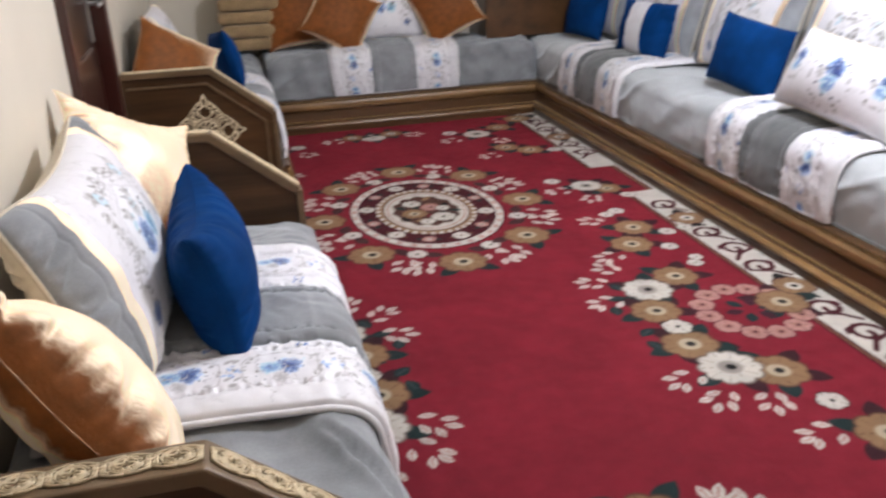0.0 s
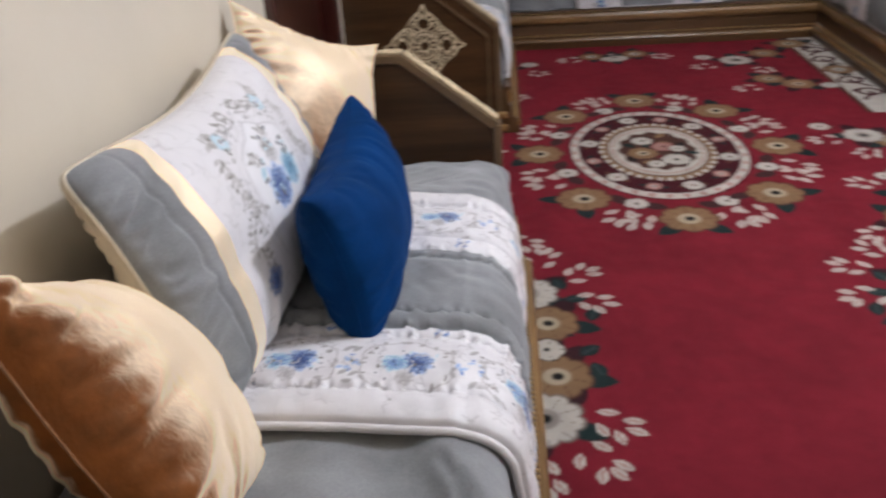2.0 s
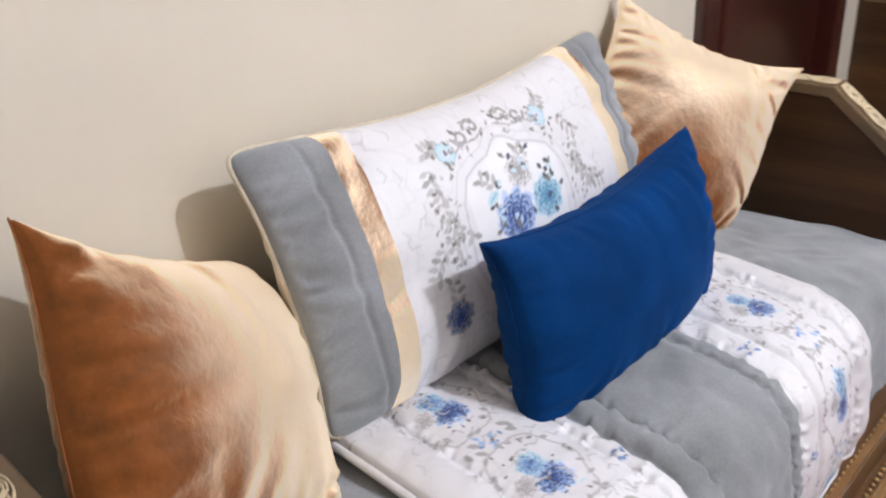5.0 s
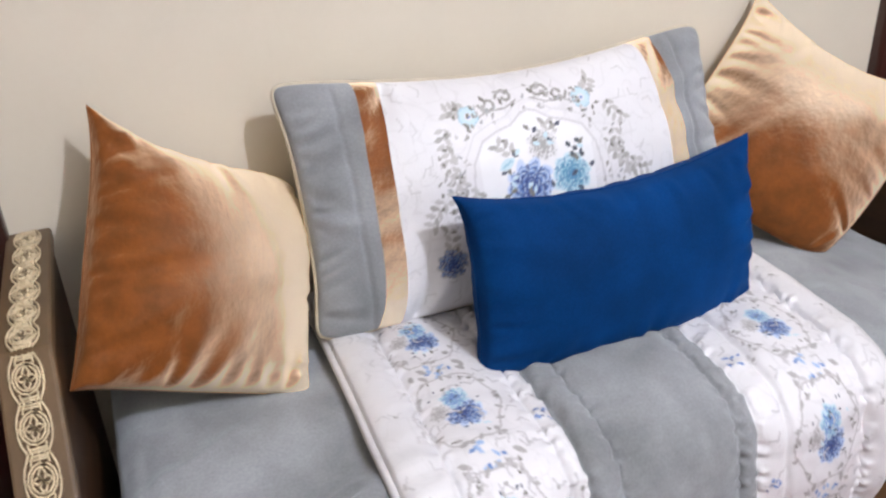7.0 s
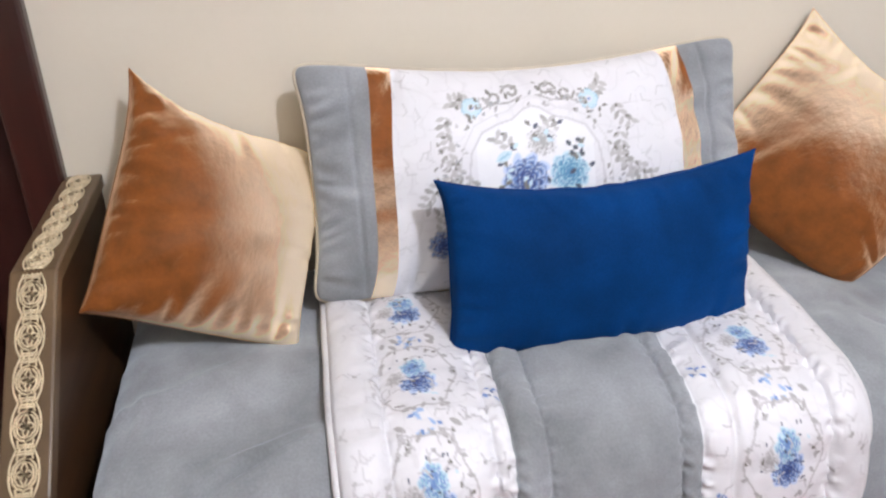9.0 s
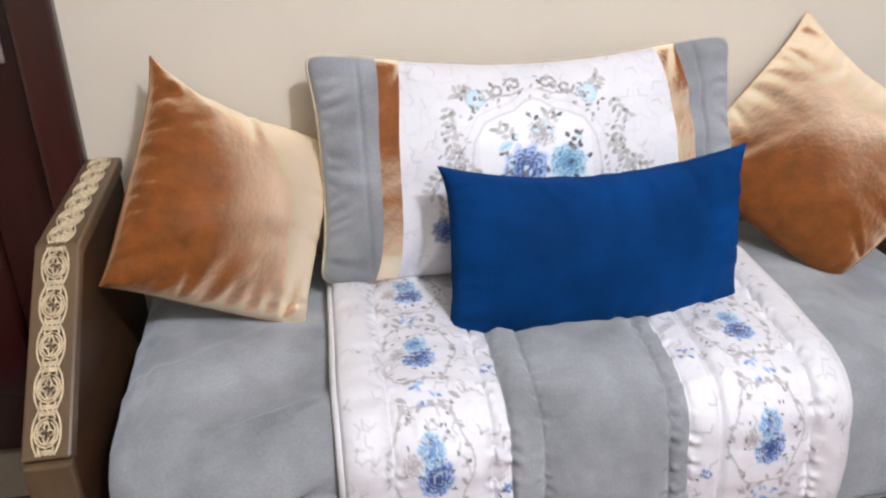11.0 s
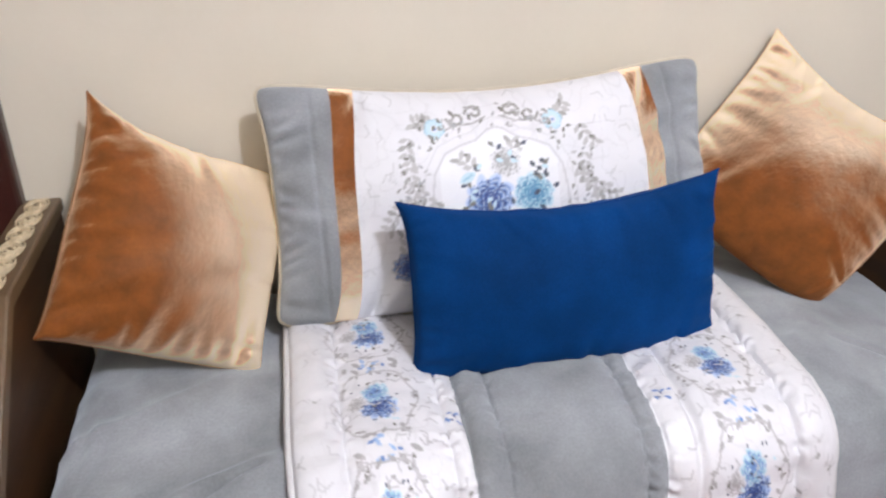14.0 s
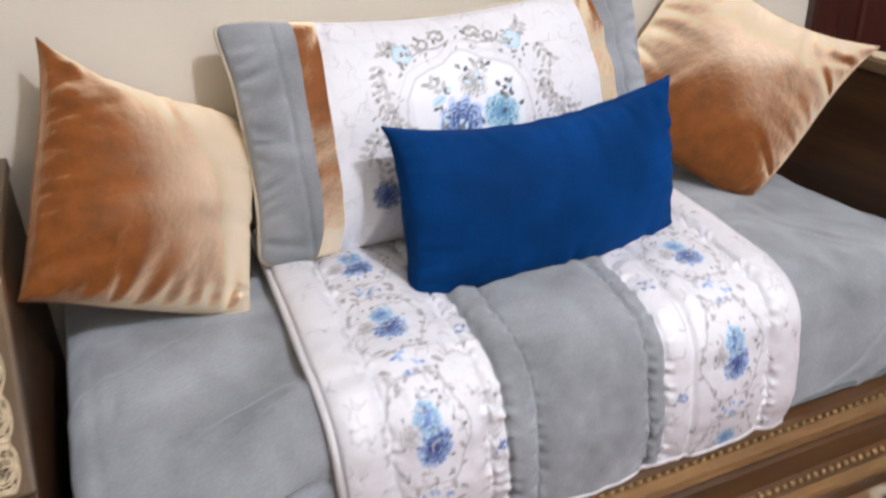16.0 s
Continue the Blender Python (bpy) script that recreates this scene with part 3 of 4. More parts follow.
def arm(parent, y0, y1, ornament=0):
    """A stepped wooden end panel with a capped and braided top edge."""
    a = part("arm_panel", prism(ARM, y0 + 0.006, y1 - 0.006, 0.003), WOOD_X, parent)
    cap = [(0.0, 0.655), (0.362, 0.655), (0.604, 0.463), (0.624, 0.482), (0.372, 0.68), (0.0, 0.68)]
    part("cap_rail", prism(cap, y0, y1, 0.004), CAPWOOD, a, "worn oak cap rail")
    part("front_post", box(0.608, y0 + 0.001, 0.0, 0.630, y1 - 0.001, 0.474, 0.004), CAPWOOD, a)
    ym = (y0 + y1) / 2
    lines = lace_strip((0.01, 0.682), (0.37, 0.682), ym, 6) + lace_strip((0.378, 0.6785), (0.622, 0.487), ym, 5)
    v, f = tube(lines, 0.0025, 0.6, axis=1, sides=5)
    put("lace_trim", mesh_of("lace_trim", v, f, LACE), a, "cream carved braid along the rail")
    if ornament:
        y = y0 + 0.004
        lines = []
        cx, cz, R = 0.325, 0.405, 0.165

        def P(r, w):
            return (cx + r * math.cos(w), y, cz + r * math.sin(w))
        for r in (0.022, 0.05, 0.062):
            lines.append([P(r, k * math.tau / 24) for k in range(25)])
        for k in range(12):
            w = k * math.tau / 12
            lines.append([P(0.022, w), P(0.036, w + 0.12), P(0.05, w)])
        for q in range(4):
            w = q * math.pi / 2
            lines.append([P(R, w), P(0.135, w + 0.10), P(0.118, w), P(0.135, w - 0.10), P(R, w)])
            for s in (-1, 1):
                lines.append([P(0.062, w), P(0.08, w + s * 0.32), P(0.105, w + s * 0.26), P(0.118, w)])
                lines.append([P(0.06, w + s * 0.5), P(0.085, w + s * 0.62), P(0.105, w + s * 0.48), P(0.096, w + s * 0.34), P(0.084, w + s * 0.42)])
                lines.append([P(0.118, w + s * 0.0), P(0.128, w + s * 0.24), P(0.112, w + s * 0.36), P(0.105, w + s * 0.2)])
                lines.append([P(0.062, w + s * 0.70), P(0.082, w + s * 0.785), P(0.098, w + s * 0.70), P(0.088, w + s * 0.60)])
                lines.append([P(0.135, w + s * 0.10), P(0.132, w + s * 0.2), P(0.118, w + s * 0.42), P(0.104, w + s * 0.785)])
        v, f = tube(lines, 0.0042, 0.7, axis=1, sides=6)
        put("carved_rosette", mesh_of("carved_rosette", v, f, LACE), a, "cream pierced diamond rosette")
        part("edge_frame", prism([(0.585, 0.02), (0.585, 0.435), (0.35, 0.622), (0.02, 0.622), (0.02, 0.612), (0.345, 0.612), (0.575, 0.43), (0.575, 0.02)], y0 - 0.002, y0 + 0.008), CAPWOOD, a)
        for z in (0.035, 0.09):
            part("foot_moulding", box(0.0, y0 - 0.02, z, 0.655, y0 + 0.004, z + 0.03, 0.008), TAN, a)


def mattress_path(n=26, lift=0.0, x0=0.02, hem=LOWZ):
    """Points and outward normals over the top of a mattress and down its front."""
    r = 0.07 + lift
    pts = []
    for x in np.linspace(x0, FRONT - 0.07, n):
        pts.append((x, TOPZ + lift + 0.012 * math.sin(math.pi * x / FRONT), 0.0, 1.0))
    for w in np.linspace(0, math.pi / 2, 12)[1:]:
        pts.append((FRONT - 0.07 + r * math.sin(w), TOPZ - 0.07 + r * math.cos(w), math.sin(w), math.cos(w)))
    for z in np.linspace(TOPZ - 0.07, hem, n)[1:]:
        bulge = 0.010 * math.sin(math.pi * (TOPZ - 0.07 - z) / (TOPZ - 0.07 - LOWZ))
        pts.append((FRONT + lift + bulge, z, 1.0, 0.0))
    return pts


def mattress(parent, y0, y1, seed=0, mat=None, slump=0.0, creases=()):
    """creases: folds in the cover, each from one place to another in metres down the drape and along y, and their depth."""
    path = mattress_path(80 if creases else 24) + [(FRONT - 0.03, LOWZ - 0.012, 0.7, -0.7), (0.02, LOWZ - 0.012, 0, -1)]
    ny = max(8, int((y1 - y0) / (0.007 if creases else 0.014)))
    P = np.array(path)
    ys = np.linspace(y0, y1, ny)
    verts = []
    for j, y in enumerate(ys):
        e = min(y - y0, y1 - y)
        sq = 0.0 if e > 0.05 else 0.03 * (1 - e / 0.05) ** 2
        drop = slump * min(1.0, max(0.0, (y - y1 + 0.42) / 0.40)) ** 1.4
        s = np.cumsum(np.hypot(np.diff(P[:, 0], prepend=P[0, 0]), np.diff(P[:, 1], prepend=P[0, 1])))
        w = (vnoise(s + 0.3 * y, y * 0.7 - s * 0.4, 9, seed) - 0.5) * 0.014 + (vnoise(s, y, 26, seed + 1) - 0.5) * 0.005
        fold = vnoise(0.80 * s + 0.60 * y + 0.05 * vnoise(s, y * 0.6, 9, seed), 0.14 * (0.80 * y - 0.60 * s), 9, seed + 2)
        w = w + 0.020 * (1 - np.abs(2 * fold - 1)) ** 3 * np.clip((s - 0.25) * 5, 0, 1) - 0.004
        for sa, ya, sb, yb, depth in creases:
            u = np.clip(((s - sa) * (sb - sa) + (y - ya) * (yb - ya)) / ((sb - sa) ** 2 + (yb - ya) ** 2), 0, 1)
            d = np.hypot(s - sa - u * (sb - sa), y - ya - u * (yb - ya))
            fade = np.sin(math.pi * np.clip(0.12 + 0.76 * u, 0, 1))
            w = w + depth * fade * (0.7 * np.exp(-((d - 0.016) / 0.011) ** 2) - np.exp(-(d / 0.007) ** 2))
        for i in range(len(P)):
            verts.append((P[i, 0] + P[i, 2] * (w[i] - sq), y, P[i, 1] + P[i, 3] * (w[i] - sq) - drop * max(0.0, (P[i, 1] - LOWZ) / (TOPZ - LOWZ))))
    n = len(P)
    faces = [(j * n + i, j * n + i + 1, (j + 1) * n + i + 1, (j + 1) * n + i) for j in range(ny - 1) for i in range(n - 1)]
    faces += [(j * n + n - 1, j * n, (j + 1) * n, (j + 1) * n + n - 1) for j in range(ny - 1)]
    faces += [tuple(range(n))[::-1], tuple((ny - 1) * n + i for i in range(n))]
    put("mattress", mesh_of("mattress", verts, [f[::-1] for f in faces], mat or MATTRESS), parent, "grey velvet covered mattress")
    # sewn welt along the front edges
    for z, x in ((LOWZ + 0.004, FRONT + 0.004),):
        v, f = tube([[(x, y, z) for y in np.linspace(y0 + 0.02, y1 - 0.02, 30)]], 0.005, sides=6)
        put("welt", mesh_of("welt", v, f, GREYDARK), parent)


def plinth(parent, y0, y1):
    base = [(0.0, 0.0), (0.705, 0.0), (0.705, 0.028), (0.690, 0.040), (0.690, 0.062), (0.672, 0.075), (0.668, 0.120), (0.655, 0.130), (0.655, 0.192), (0.0, 0.192)]
    part("plinth", prism(base, y0, y1, 0.0), WOOD, parent, "dark varnished wooden plinth")
    part("moulding", prism([(0.655, 0.132), (0.668, 0.136), (0.676, 0.150), (0.676, 0.168), (0.668, 0.182), (0.655, 0.186)], y0, y1), TAN, parent, "lighter brown moulding")
    part("moulding", prism([(0.690, 0.030), (0.706, 0.034), (0.710, 0.042), (0.704, 0.052), (0.690, 0.056)], y0, y1), TAN, parent)
    part("top_bead", prism([(0.640, 0.192), (0.662, 0.190), (0.668, 0.196), (0.662, 0.204), (0.640, 0.205)], y0, y1), WOOD, parent)
    for bx, bz in ((0.684, 0.070), (0.664, 0.190)):
        beads(parent, y0, y1, bx, bz)


def beads(parent, y0, y1, bx, bz):
    n = int((y1 - y0) / 0.018)
    v, f = [], []
    for i in range(n):
        c = Vector((bx, y0 + (i + 0.5) * (y1 - y0) / n, bz))
        b = len(v)
        for dx, dz in ((-.006, 0), (0, -.006), (.007, 0), (0, .006)):
            v.append(c + Vector((dx, 0, dz)))
        v += [c + Vector((0.002, -0.007, 0)), c + Vector((0.002, 0.007, 0))]
        for k in range(4):
            f.append((b + k, b + (k + 1) % 4, b + 5))
            f.append((b + (k + 1) % 4, b + k, b + 4))
    tagged(put("gilt_beading", mesh_of("gilt_beading", v, f, GILT), parent, "small gilt beads along the plinth"), kind="stuff")


WHITE, VEIN, OLIVE = (0.77, 0.755, 0.78), (0.41, 0.39, 0.395), (0.18, 0.165, 0.145)
B_L, B_M, B_D = (0.50, 0.61, 0.82), (0.14, 0.25, 0.54), (0.025, 0.055, 0.21)
T_L, T_M = (0.56, 0.71, 0.78), (0.27, 0.50, 0.62)


def marbled(k, seed=1):
    """Faint branching veins on a white print."""
    for s, w, al in ((26, 0.030, 0.20), (48, 0.05, 0.20)):
        n = vnoise(k.x + 0.03 * vnoise(k.x, k.y, 25, seed), k.y, s, seed + s)
        k.lay((w - np.abs(n - 0.5)) * 22, VEIN, al)


def leaflets(k, pts, size, colour, seed=0):
    rnd = random.Random(seed)
    for x, y in pts:
        w = rnd.random() * 6.28
        k.leaf(x + rnd.uniform(-1, 1) * size * 0.5, y + rnd.uniform(-1, 1) * size * 0.5, size, size * 0.45, w, colour)


def bouquet(k, x, y, r, seed=0):
    """Blue and teal roses in a ring of grey leaves."""
    rnd = random.Random(seed)
    oval = [(x + r * 1.35 * math.cos(w), y + r * 1.6 * math.sin(w)) for w in [i * math.tau / 18 + 0.1 * rnd.random() for i in range(18)]]
    for sc in (1.0,):
        k.stroke([(x + sc * r * (1.42 + 0.10 * math.cos(6 * w)) * math.cos(w), y + sc * r * (1.72 + 0.10 * math.cos(6 * w)) * math.sin(w)) for w in [i * math.tau / 36 for i in range(37)]], 0.003, (0.50, 0.475, 0.485))
    leaflets(k, oval, r * 0.34, VEIN, seed)
    leaflets(k, oval[::3], r * 0.20, OLIVE, seed + 5)
    k.rose(x + r * 0.12, y + r * 0.35, r * 0.68, B_L, B_M, B_D, seed)
    k.rose(x + r * 0.05, y - r * 0.45, r * 0.52, T_L, T_M, B_M, seed + 2)
    k.rose(x - r * 0.62, y - r * 0.05, r * 0.42, WHITE, (0.60, 0.58, 0.59), VEIN, seed + 3)
    leaflets(k, [(x + r * rnd.uniform(-1.0, 0.9), y + r * rnd.uniform(-1.2, 1.1)) for _ in range(16)], r * 0.17, (0.06, 0.07, 0.12), seed + 7)
    leaflets(k, [(x + r * rnd.uniform(-0.9, 0.9), y + r * rnd.uniform(-1.1, 1.1)) for _ in range(7)], r * 0.2, T_L, seed + 9)


def quilt(parent, y0, scale=1.0, fine=0.0028, seed=0, hem=0.206, x0=0.06, velvet=None):
    """A quilted throw with white printed and grey velvet stripes, draped over a mattress."""
    L = 0.80 * scale
    path = mattress_path(int(0.5 / fine), 0.013, x0, hem)
    P = np.array(path)
    s = np.cumsum(np.hypot(np.diff(P[:, 0], prepend=P[0, 0]), np.diff(P[:, 1], prepend=P[0, 1])))
    # even steps along the drape
    ss = np.arange(0, s[-1], fine)
    P = np.stack([np.interp(ss, s, P[:, i]) for i in range(4)], 1)
    t = np.arange(0, L + fine / 2, fine)
    T, S = np.meshgrid(t / scale, ss)
    bands = (0.0, 0.075, 0.222, 0.250, 0.298, 0.50, 0.53, 0.735, 0.80)
    k = Cloth(T, S, WHITE, True)
    marbled(k, seed + 1)
    wob = (vnoise(S, T, 6, seed) - 0.5) * 0.004
    Tw = T + wob
    for c, ph in ((0.128, -0.046), (0.652, -0.026)):
        for i in range(6):
            sy = 0.10 + ph + i * 0.183 - 0.09
            if sy < ss[-1] + 0.05:
                bouquet(k, c, sy + 0.09, 0.043, seed + i)
                leaflets(k, [(c + 0.011 * math.cos(w * 1.05), sy + 0.183 + 0.012 * math.sin(w * 1.05)) for w in range(6)], 0.014, (0.34, 0.48, 0.72), i + 3)
                leaflets(k, [(c - 0.02, sy + 0.18), (c + 0.02, sy + 0.186), (c, sy + 0.198)], 0.012, B_M, i)
                e = 0.238 if c < 0.3 else 0.552
                leaflets(k, [(e + 0.009 * math.cos(w * 1.3), sy + 0.14 + 0.009 * math.sin(w * 1.3)) for w in range(5)], 0.012, B_M, i)
                leaflets(k, [(e, sy + 0.14), (e - 0.006, sy + 0.15)], 0.008, B_D, i + 1)
                for q in (-1, 1):
                    leaflets(k, [(c + q * 0.028, sy + 0.17), (c + q * 0.04, sy + 0.185), (c + q * 0.03, sy + 0.2)], 0.02, VEIN, i)
    rq = random.Random(seed + 40)
    for a0, a1, count in ((0.01, 0.07, 40), (0.08, 0.25, 140), (0.535, 0.73, 130), (0.74, 0.79, 40)):
        for _ in range(count):
            x, y, w = rq.uniform(a0, a1), rq.uniform(0, ss[-1]), rq.random() * 6.28
            k.stroke([(x, y), (x + 0.010 * math.cos(w), y + 0.010 * math.sin(w)), (x + 0.018 * math.cos(w + 0.7), y + 0.018 * math.sin(w + 0.7))], 0.0026, (0.53, 0.51, 0.53))
            if rq.random() < 0.35:
                k.leaf(x + 0.012 * math.cos(w), y + 0.012 * math.sin(w), 0.009, 0.005, w + 1, OLIVE if rq.random() < 0.5 else VEIN)
    # white rim bands stay paler
    k.lay(((Tw < bands[1]) | (Tw > bands[7])) * 0.35, (0.71, 0.69, 0.71))
    # padding between the seams
    h = np.zeros_like(T)
    for a, b in zip(bands[:-1], bands[1:]):
        m = (Tw >= a) & (Tw <= b)
        u = np.clip((Tw - a) / (b - a), 0, 1)
        h = np.where(m, (0.019 if b - a > 0.04 else 0.011) * np.clip(u * (1 - u) * 4, 0, 1) ** 0.42, h)
    seam = np.min([np.abs(Tw - b) for b in bands[1:-1]], axis=0)
    h = h + (vnoise(T * 0.3, S, 105, seed + 9) - 0.5) * 0.016 * np.exp(-(seam / 0.011) ** 2) * (seam > 0.0015)
    h = h - 0.007 * np.exp(-((Tw - 0.578) / 0.006) ** 2)
    pucker = (vnoise(T * 1.0, S, 45, seed + 4) - 0.5) * 0.004 + (vnoise(T, S, 16, seed + 6) - 0.5) * 0.004
    h = h + pucker + 0.004
    h *= np.clip(np.minimum(T, L / scale - T) / 0.006, 0, 1) * 0.9 + 0.1
    ns, nt = T.shape
    drift = 0.004 * np.sin(S * 9 + seed)
    # the throw draws in a little where it hangs
    drift = drift - (0.010 + 0.016 * T) * np.clip((S - 0.34) / 0.30, 0, 1)
    V = np.stack([P[:, None, 0] + P[:, None, 2] * h, y0 + T * scale + drift, P[:, None, 1] + P[:, None, 3] * h], -1).reshape(-1, 3)
    ids = np.arange(ns * nt).reshape(ns, nt)
    q = thing("quilted_throw", "white floral and grey velvet striped quilted throw draped over the mattress", "throw", group="quilted throws")
    edges = [int(b * scale / fine) for b in bands[:-1]] + [nt - 1]
    names = ("hem_band", "print_band", "print_strip", "grey_band", "grey_panel", "grey_band", "print_band", "hem_band")
    col = k.c.reshape(-1, 3)
    for nm, a, b in zip(names, edges[:-1], edges[1:]):
        sub = ids[:, a:b + 1]
        w = sub.shape[1]
        loc = np.arange(ns * w).reshape(ns, w)
        faces = np.stack([loc[:-1, :-1], loc[1:, :-1], loc[1:, 1:], loc[:-1, 1:]], -1).reshape(-1, 4).tolist()
        isgrey = nm.startswith("grey")
        me = mesh_of(nm, V[sub.ravel()].tolist(), faces, (velvet or GREY) if isgrey else PRINT, True, None if isgrey else col[sub.ravel()])
        put(nm, me, q)
    for edge in (0, nt - 1):
        pts = V.reshape(ns, nt, 3)[::6, edge]
        v, f = tube([pts.tolist()], 0.007, sides=6)
        put("bound_edge", mesh_of("bound_edge", v, f, EDGING), q)
    pts = V.reshape(ns, nt, 3)[-1, ::6]
    v, f = tube([pts.tolist()], 0.003, sides=6)
    put("bound_edge", mesh_of("bound_edge", v, f, EDGING), q)
    if parent is not None:
        q.matrix_world = parent
    return q


def sofa(m, y0, y1, label, arms=(), units=1, seed=0, ornament=(), velvet=None, slump=0.0, gap=0.008, creases=()):
    s = thing("sofa", label, "sofa", m)
    a0 = y0 + (0.065 if 0 in arms else 0)
    a1 = y1 - (0.065 if 1 in arms else 0)
    if 0 in arms:
        arm(s, y0, y0 + 0.065, 0 in ornament)
    if 1 in arms:
        arm(s, y1 - 0.065, y1, 0)
    plinth(s, a0, a1)
    step = (a1 - a0) / units
    for i in range(units):
        mattress(s, a0 + i * step + gap, a0 + (i + 1) * step - 0.008, seed + i, velvet, slump, creases)
    return s


# ---------------------------------------------------------------- cushions
def cushion(name, label, w, h, t, centre, right, up, mat, pinch=0.09, seed=0, fine=0.012, wrinkle=0.004, group="", design=None, piping=None, puff=0.42, sag=0.0, back=None, blunt=0.0, ears=(0, 0, 0, 0), curl=(0, 0, 0, 0), pleats=(0, 0, 0, 0), depth=0.010, hind=0.9, gather=0.0):
    """A stuffed cushion with pinched sides and gathered seams. right, up: the directions of its width and height.
    pinch: how far the upright and the level sides draw in. ears, curl: how far each corner is drawn out and bent forward, from the lower left one round."""
    r = Vector(right).normalized()
    u = Vector(up)
    u = (u - r * u.dot(r)).normalized()
    nrm = r.cross(u)
    m = Matrix.Translation(centre) @ Matrix((r, u, nrm)).transposed().to_4x4()
    nx, ny = max(14, int(w / fine)), max(12, int(h / fine))
    U, V = np.meshgrid(np.sin(np.linspace(-1, 1, nx) * math.pi / 2) * 0.35 + np.linspace(-1, 1, nx) * 0.65, np.sin(np.linspace(-1, 1, ny) * math.pi / 2) * 0.35 + np.linspace(-1, 1, ny) * 0.65)
    px, py = pinch if isinstance(pinch, tuple) else (pinch, pinch)
    X = w / 2 * U * (1 - px * (1 - V ** 4))
    Y = h / 2 * V * (1 - py * (1 - U ** 4)) - sag * (1 - U ** 2) * (V > 0) * V
    X = X * (1 - gather * np.clip(V, 0, 1) ** 2 * (1 - U ** 2))
    quarter = [np.clip(i * U, 0, 1) * np.clip(j * V, 0, 1) for i, j in ((-1, -1), (1, -1), (1, 1), (-1, 1))]
    soft = 1 - blunt * (np.abs(U) * np.abs(V)) ** 11 + sum(e * q ** 3 for e, q in zip(ears, quarter))
    X, Y = X * soft, Y * soft
    bend = sum(c * q ** 2 for c, q in zip(curl, quarter))
    dome = np.clip((1 - U ** 2) * (1 - V ** 2), 0, 1)
    Z = t / 2 * dome ** puff
    edge = np.exp(-np.minimum(1 - np.abs(U), 1 - np.abs(V)) * 5.0)
    rid = (vnoise(X * 1.0 + seed, Y * 0.25, 42, seed) - 0.5) * (1 - np.abs(U)) + (vnoise(X * 0.25, Y + seed, 42, seed + 3) - 0.5) * (1 - np.abs(V))
    Z = Z + wrinkle * 2.2 * rid * edge * (dome > 0) + wrinkle * 1.2 * (vnoise(X, Y, 12, seed + 7) - 0.5) * dome ** 0.3
    # gathers running in from the four seams: bottom, right, top, left
    rnd = random.Random(seed + 50)
    for side, count in enumerate(pleats):
        along, across = ((X, (1 + V) * h / 2), (Y, (1 - U) * w / 2), (X, (1 - V) * h / 2), (Y, (1 + U) * w / 2))[side]
        span = (w if side % 2 == 0 else h) * 0.42
        for i in range(count):
            at = -span + 2 * span * (i + rnd.uniform(0.2, 0.8)) / count
            lean, reach, wide = rnd.uniform(-0.5, 0.5), rnd.uniform(0.03, 0.085), rnd.uniform(0.004, 0.009)
            size = depth * rnd.uniform(0.5, 1.2)
            off = (along - at - lean * across) / (wide * (1 + across / 0.05))
            cut = np.exp(-off ** 2) - 0.55 * np.exp(-(off - 1.7) ** 2)
            Z = Z - size * cut * np.exp(-across / reach) * (1 - np.exp(-across / 0.007)) * np.clip(dome * 14, 0, 1)
    Z = np.maximum(Z, 0.0008 * (dome > 0))
    if blunt:
        Z = Z - 0.006 * np.exp(-((np.abs(X) - 0.384 * w) / 0.005) ** 2) * dome ** 0.2
    c = thing(name, label, "cushion", m, group)
    ids = np.arange(nx * ny).reshape(ny, nx)
    front = np.stack([X, Y, bend + Z], -1).reshape(-1, 3)
    rear = np.stack([X, Y, bend - Z * hind], -1).reshape(-1, 3)

    def shell(nm, pts, a, b, mt, flip=False, colours=None, lab=""):
        sub = ids[:, a:b + 1]
        k = sub.shape[1]
        loc = np.arange(ny * k).reshape(ny, k)
        f = np.stack([loc[:-1, :-1], loc[:-1, 1:], loc[1:, 1:], loc[1:, :-1]], -1).reshape(-1, 4)
        if flip:
            f = f[:, ::-1]
        put(nm, mesh_of(nm, pts[sub.ravel()].tolist(), f.tolist(), mt, True, None if colours is None else colours[sub.ravel()]), c, lab)
    if design is None:
        shell("cover_front", front, 0, nx - 1, mat)
    else:
        design(shell, front, X, Y, ids, nx)
    shell("cover_back", rear, 0, nx - 1, back or mat, True)
    rim = [(0, i) for i in range(nx)] + [(j, nx - 1) for j in range(1, ny)] + [(ny - 1, i) for i in range(nx - 2, -1, -1)] + [(j, 0) for j in range(ny - 2, 0, -1)]
    ring = [(X[q], Y[q], bend[q]) for q in rim]
    v, f = tube([ring], 0.0042 if piping else 0.0013, sides=6, closed=True)
    put("piping" if piping else "seam", mesh_of("piping", v, f, piping or mat), c)
    return c


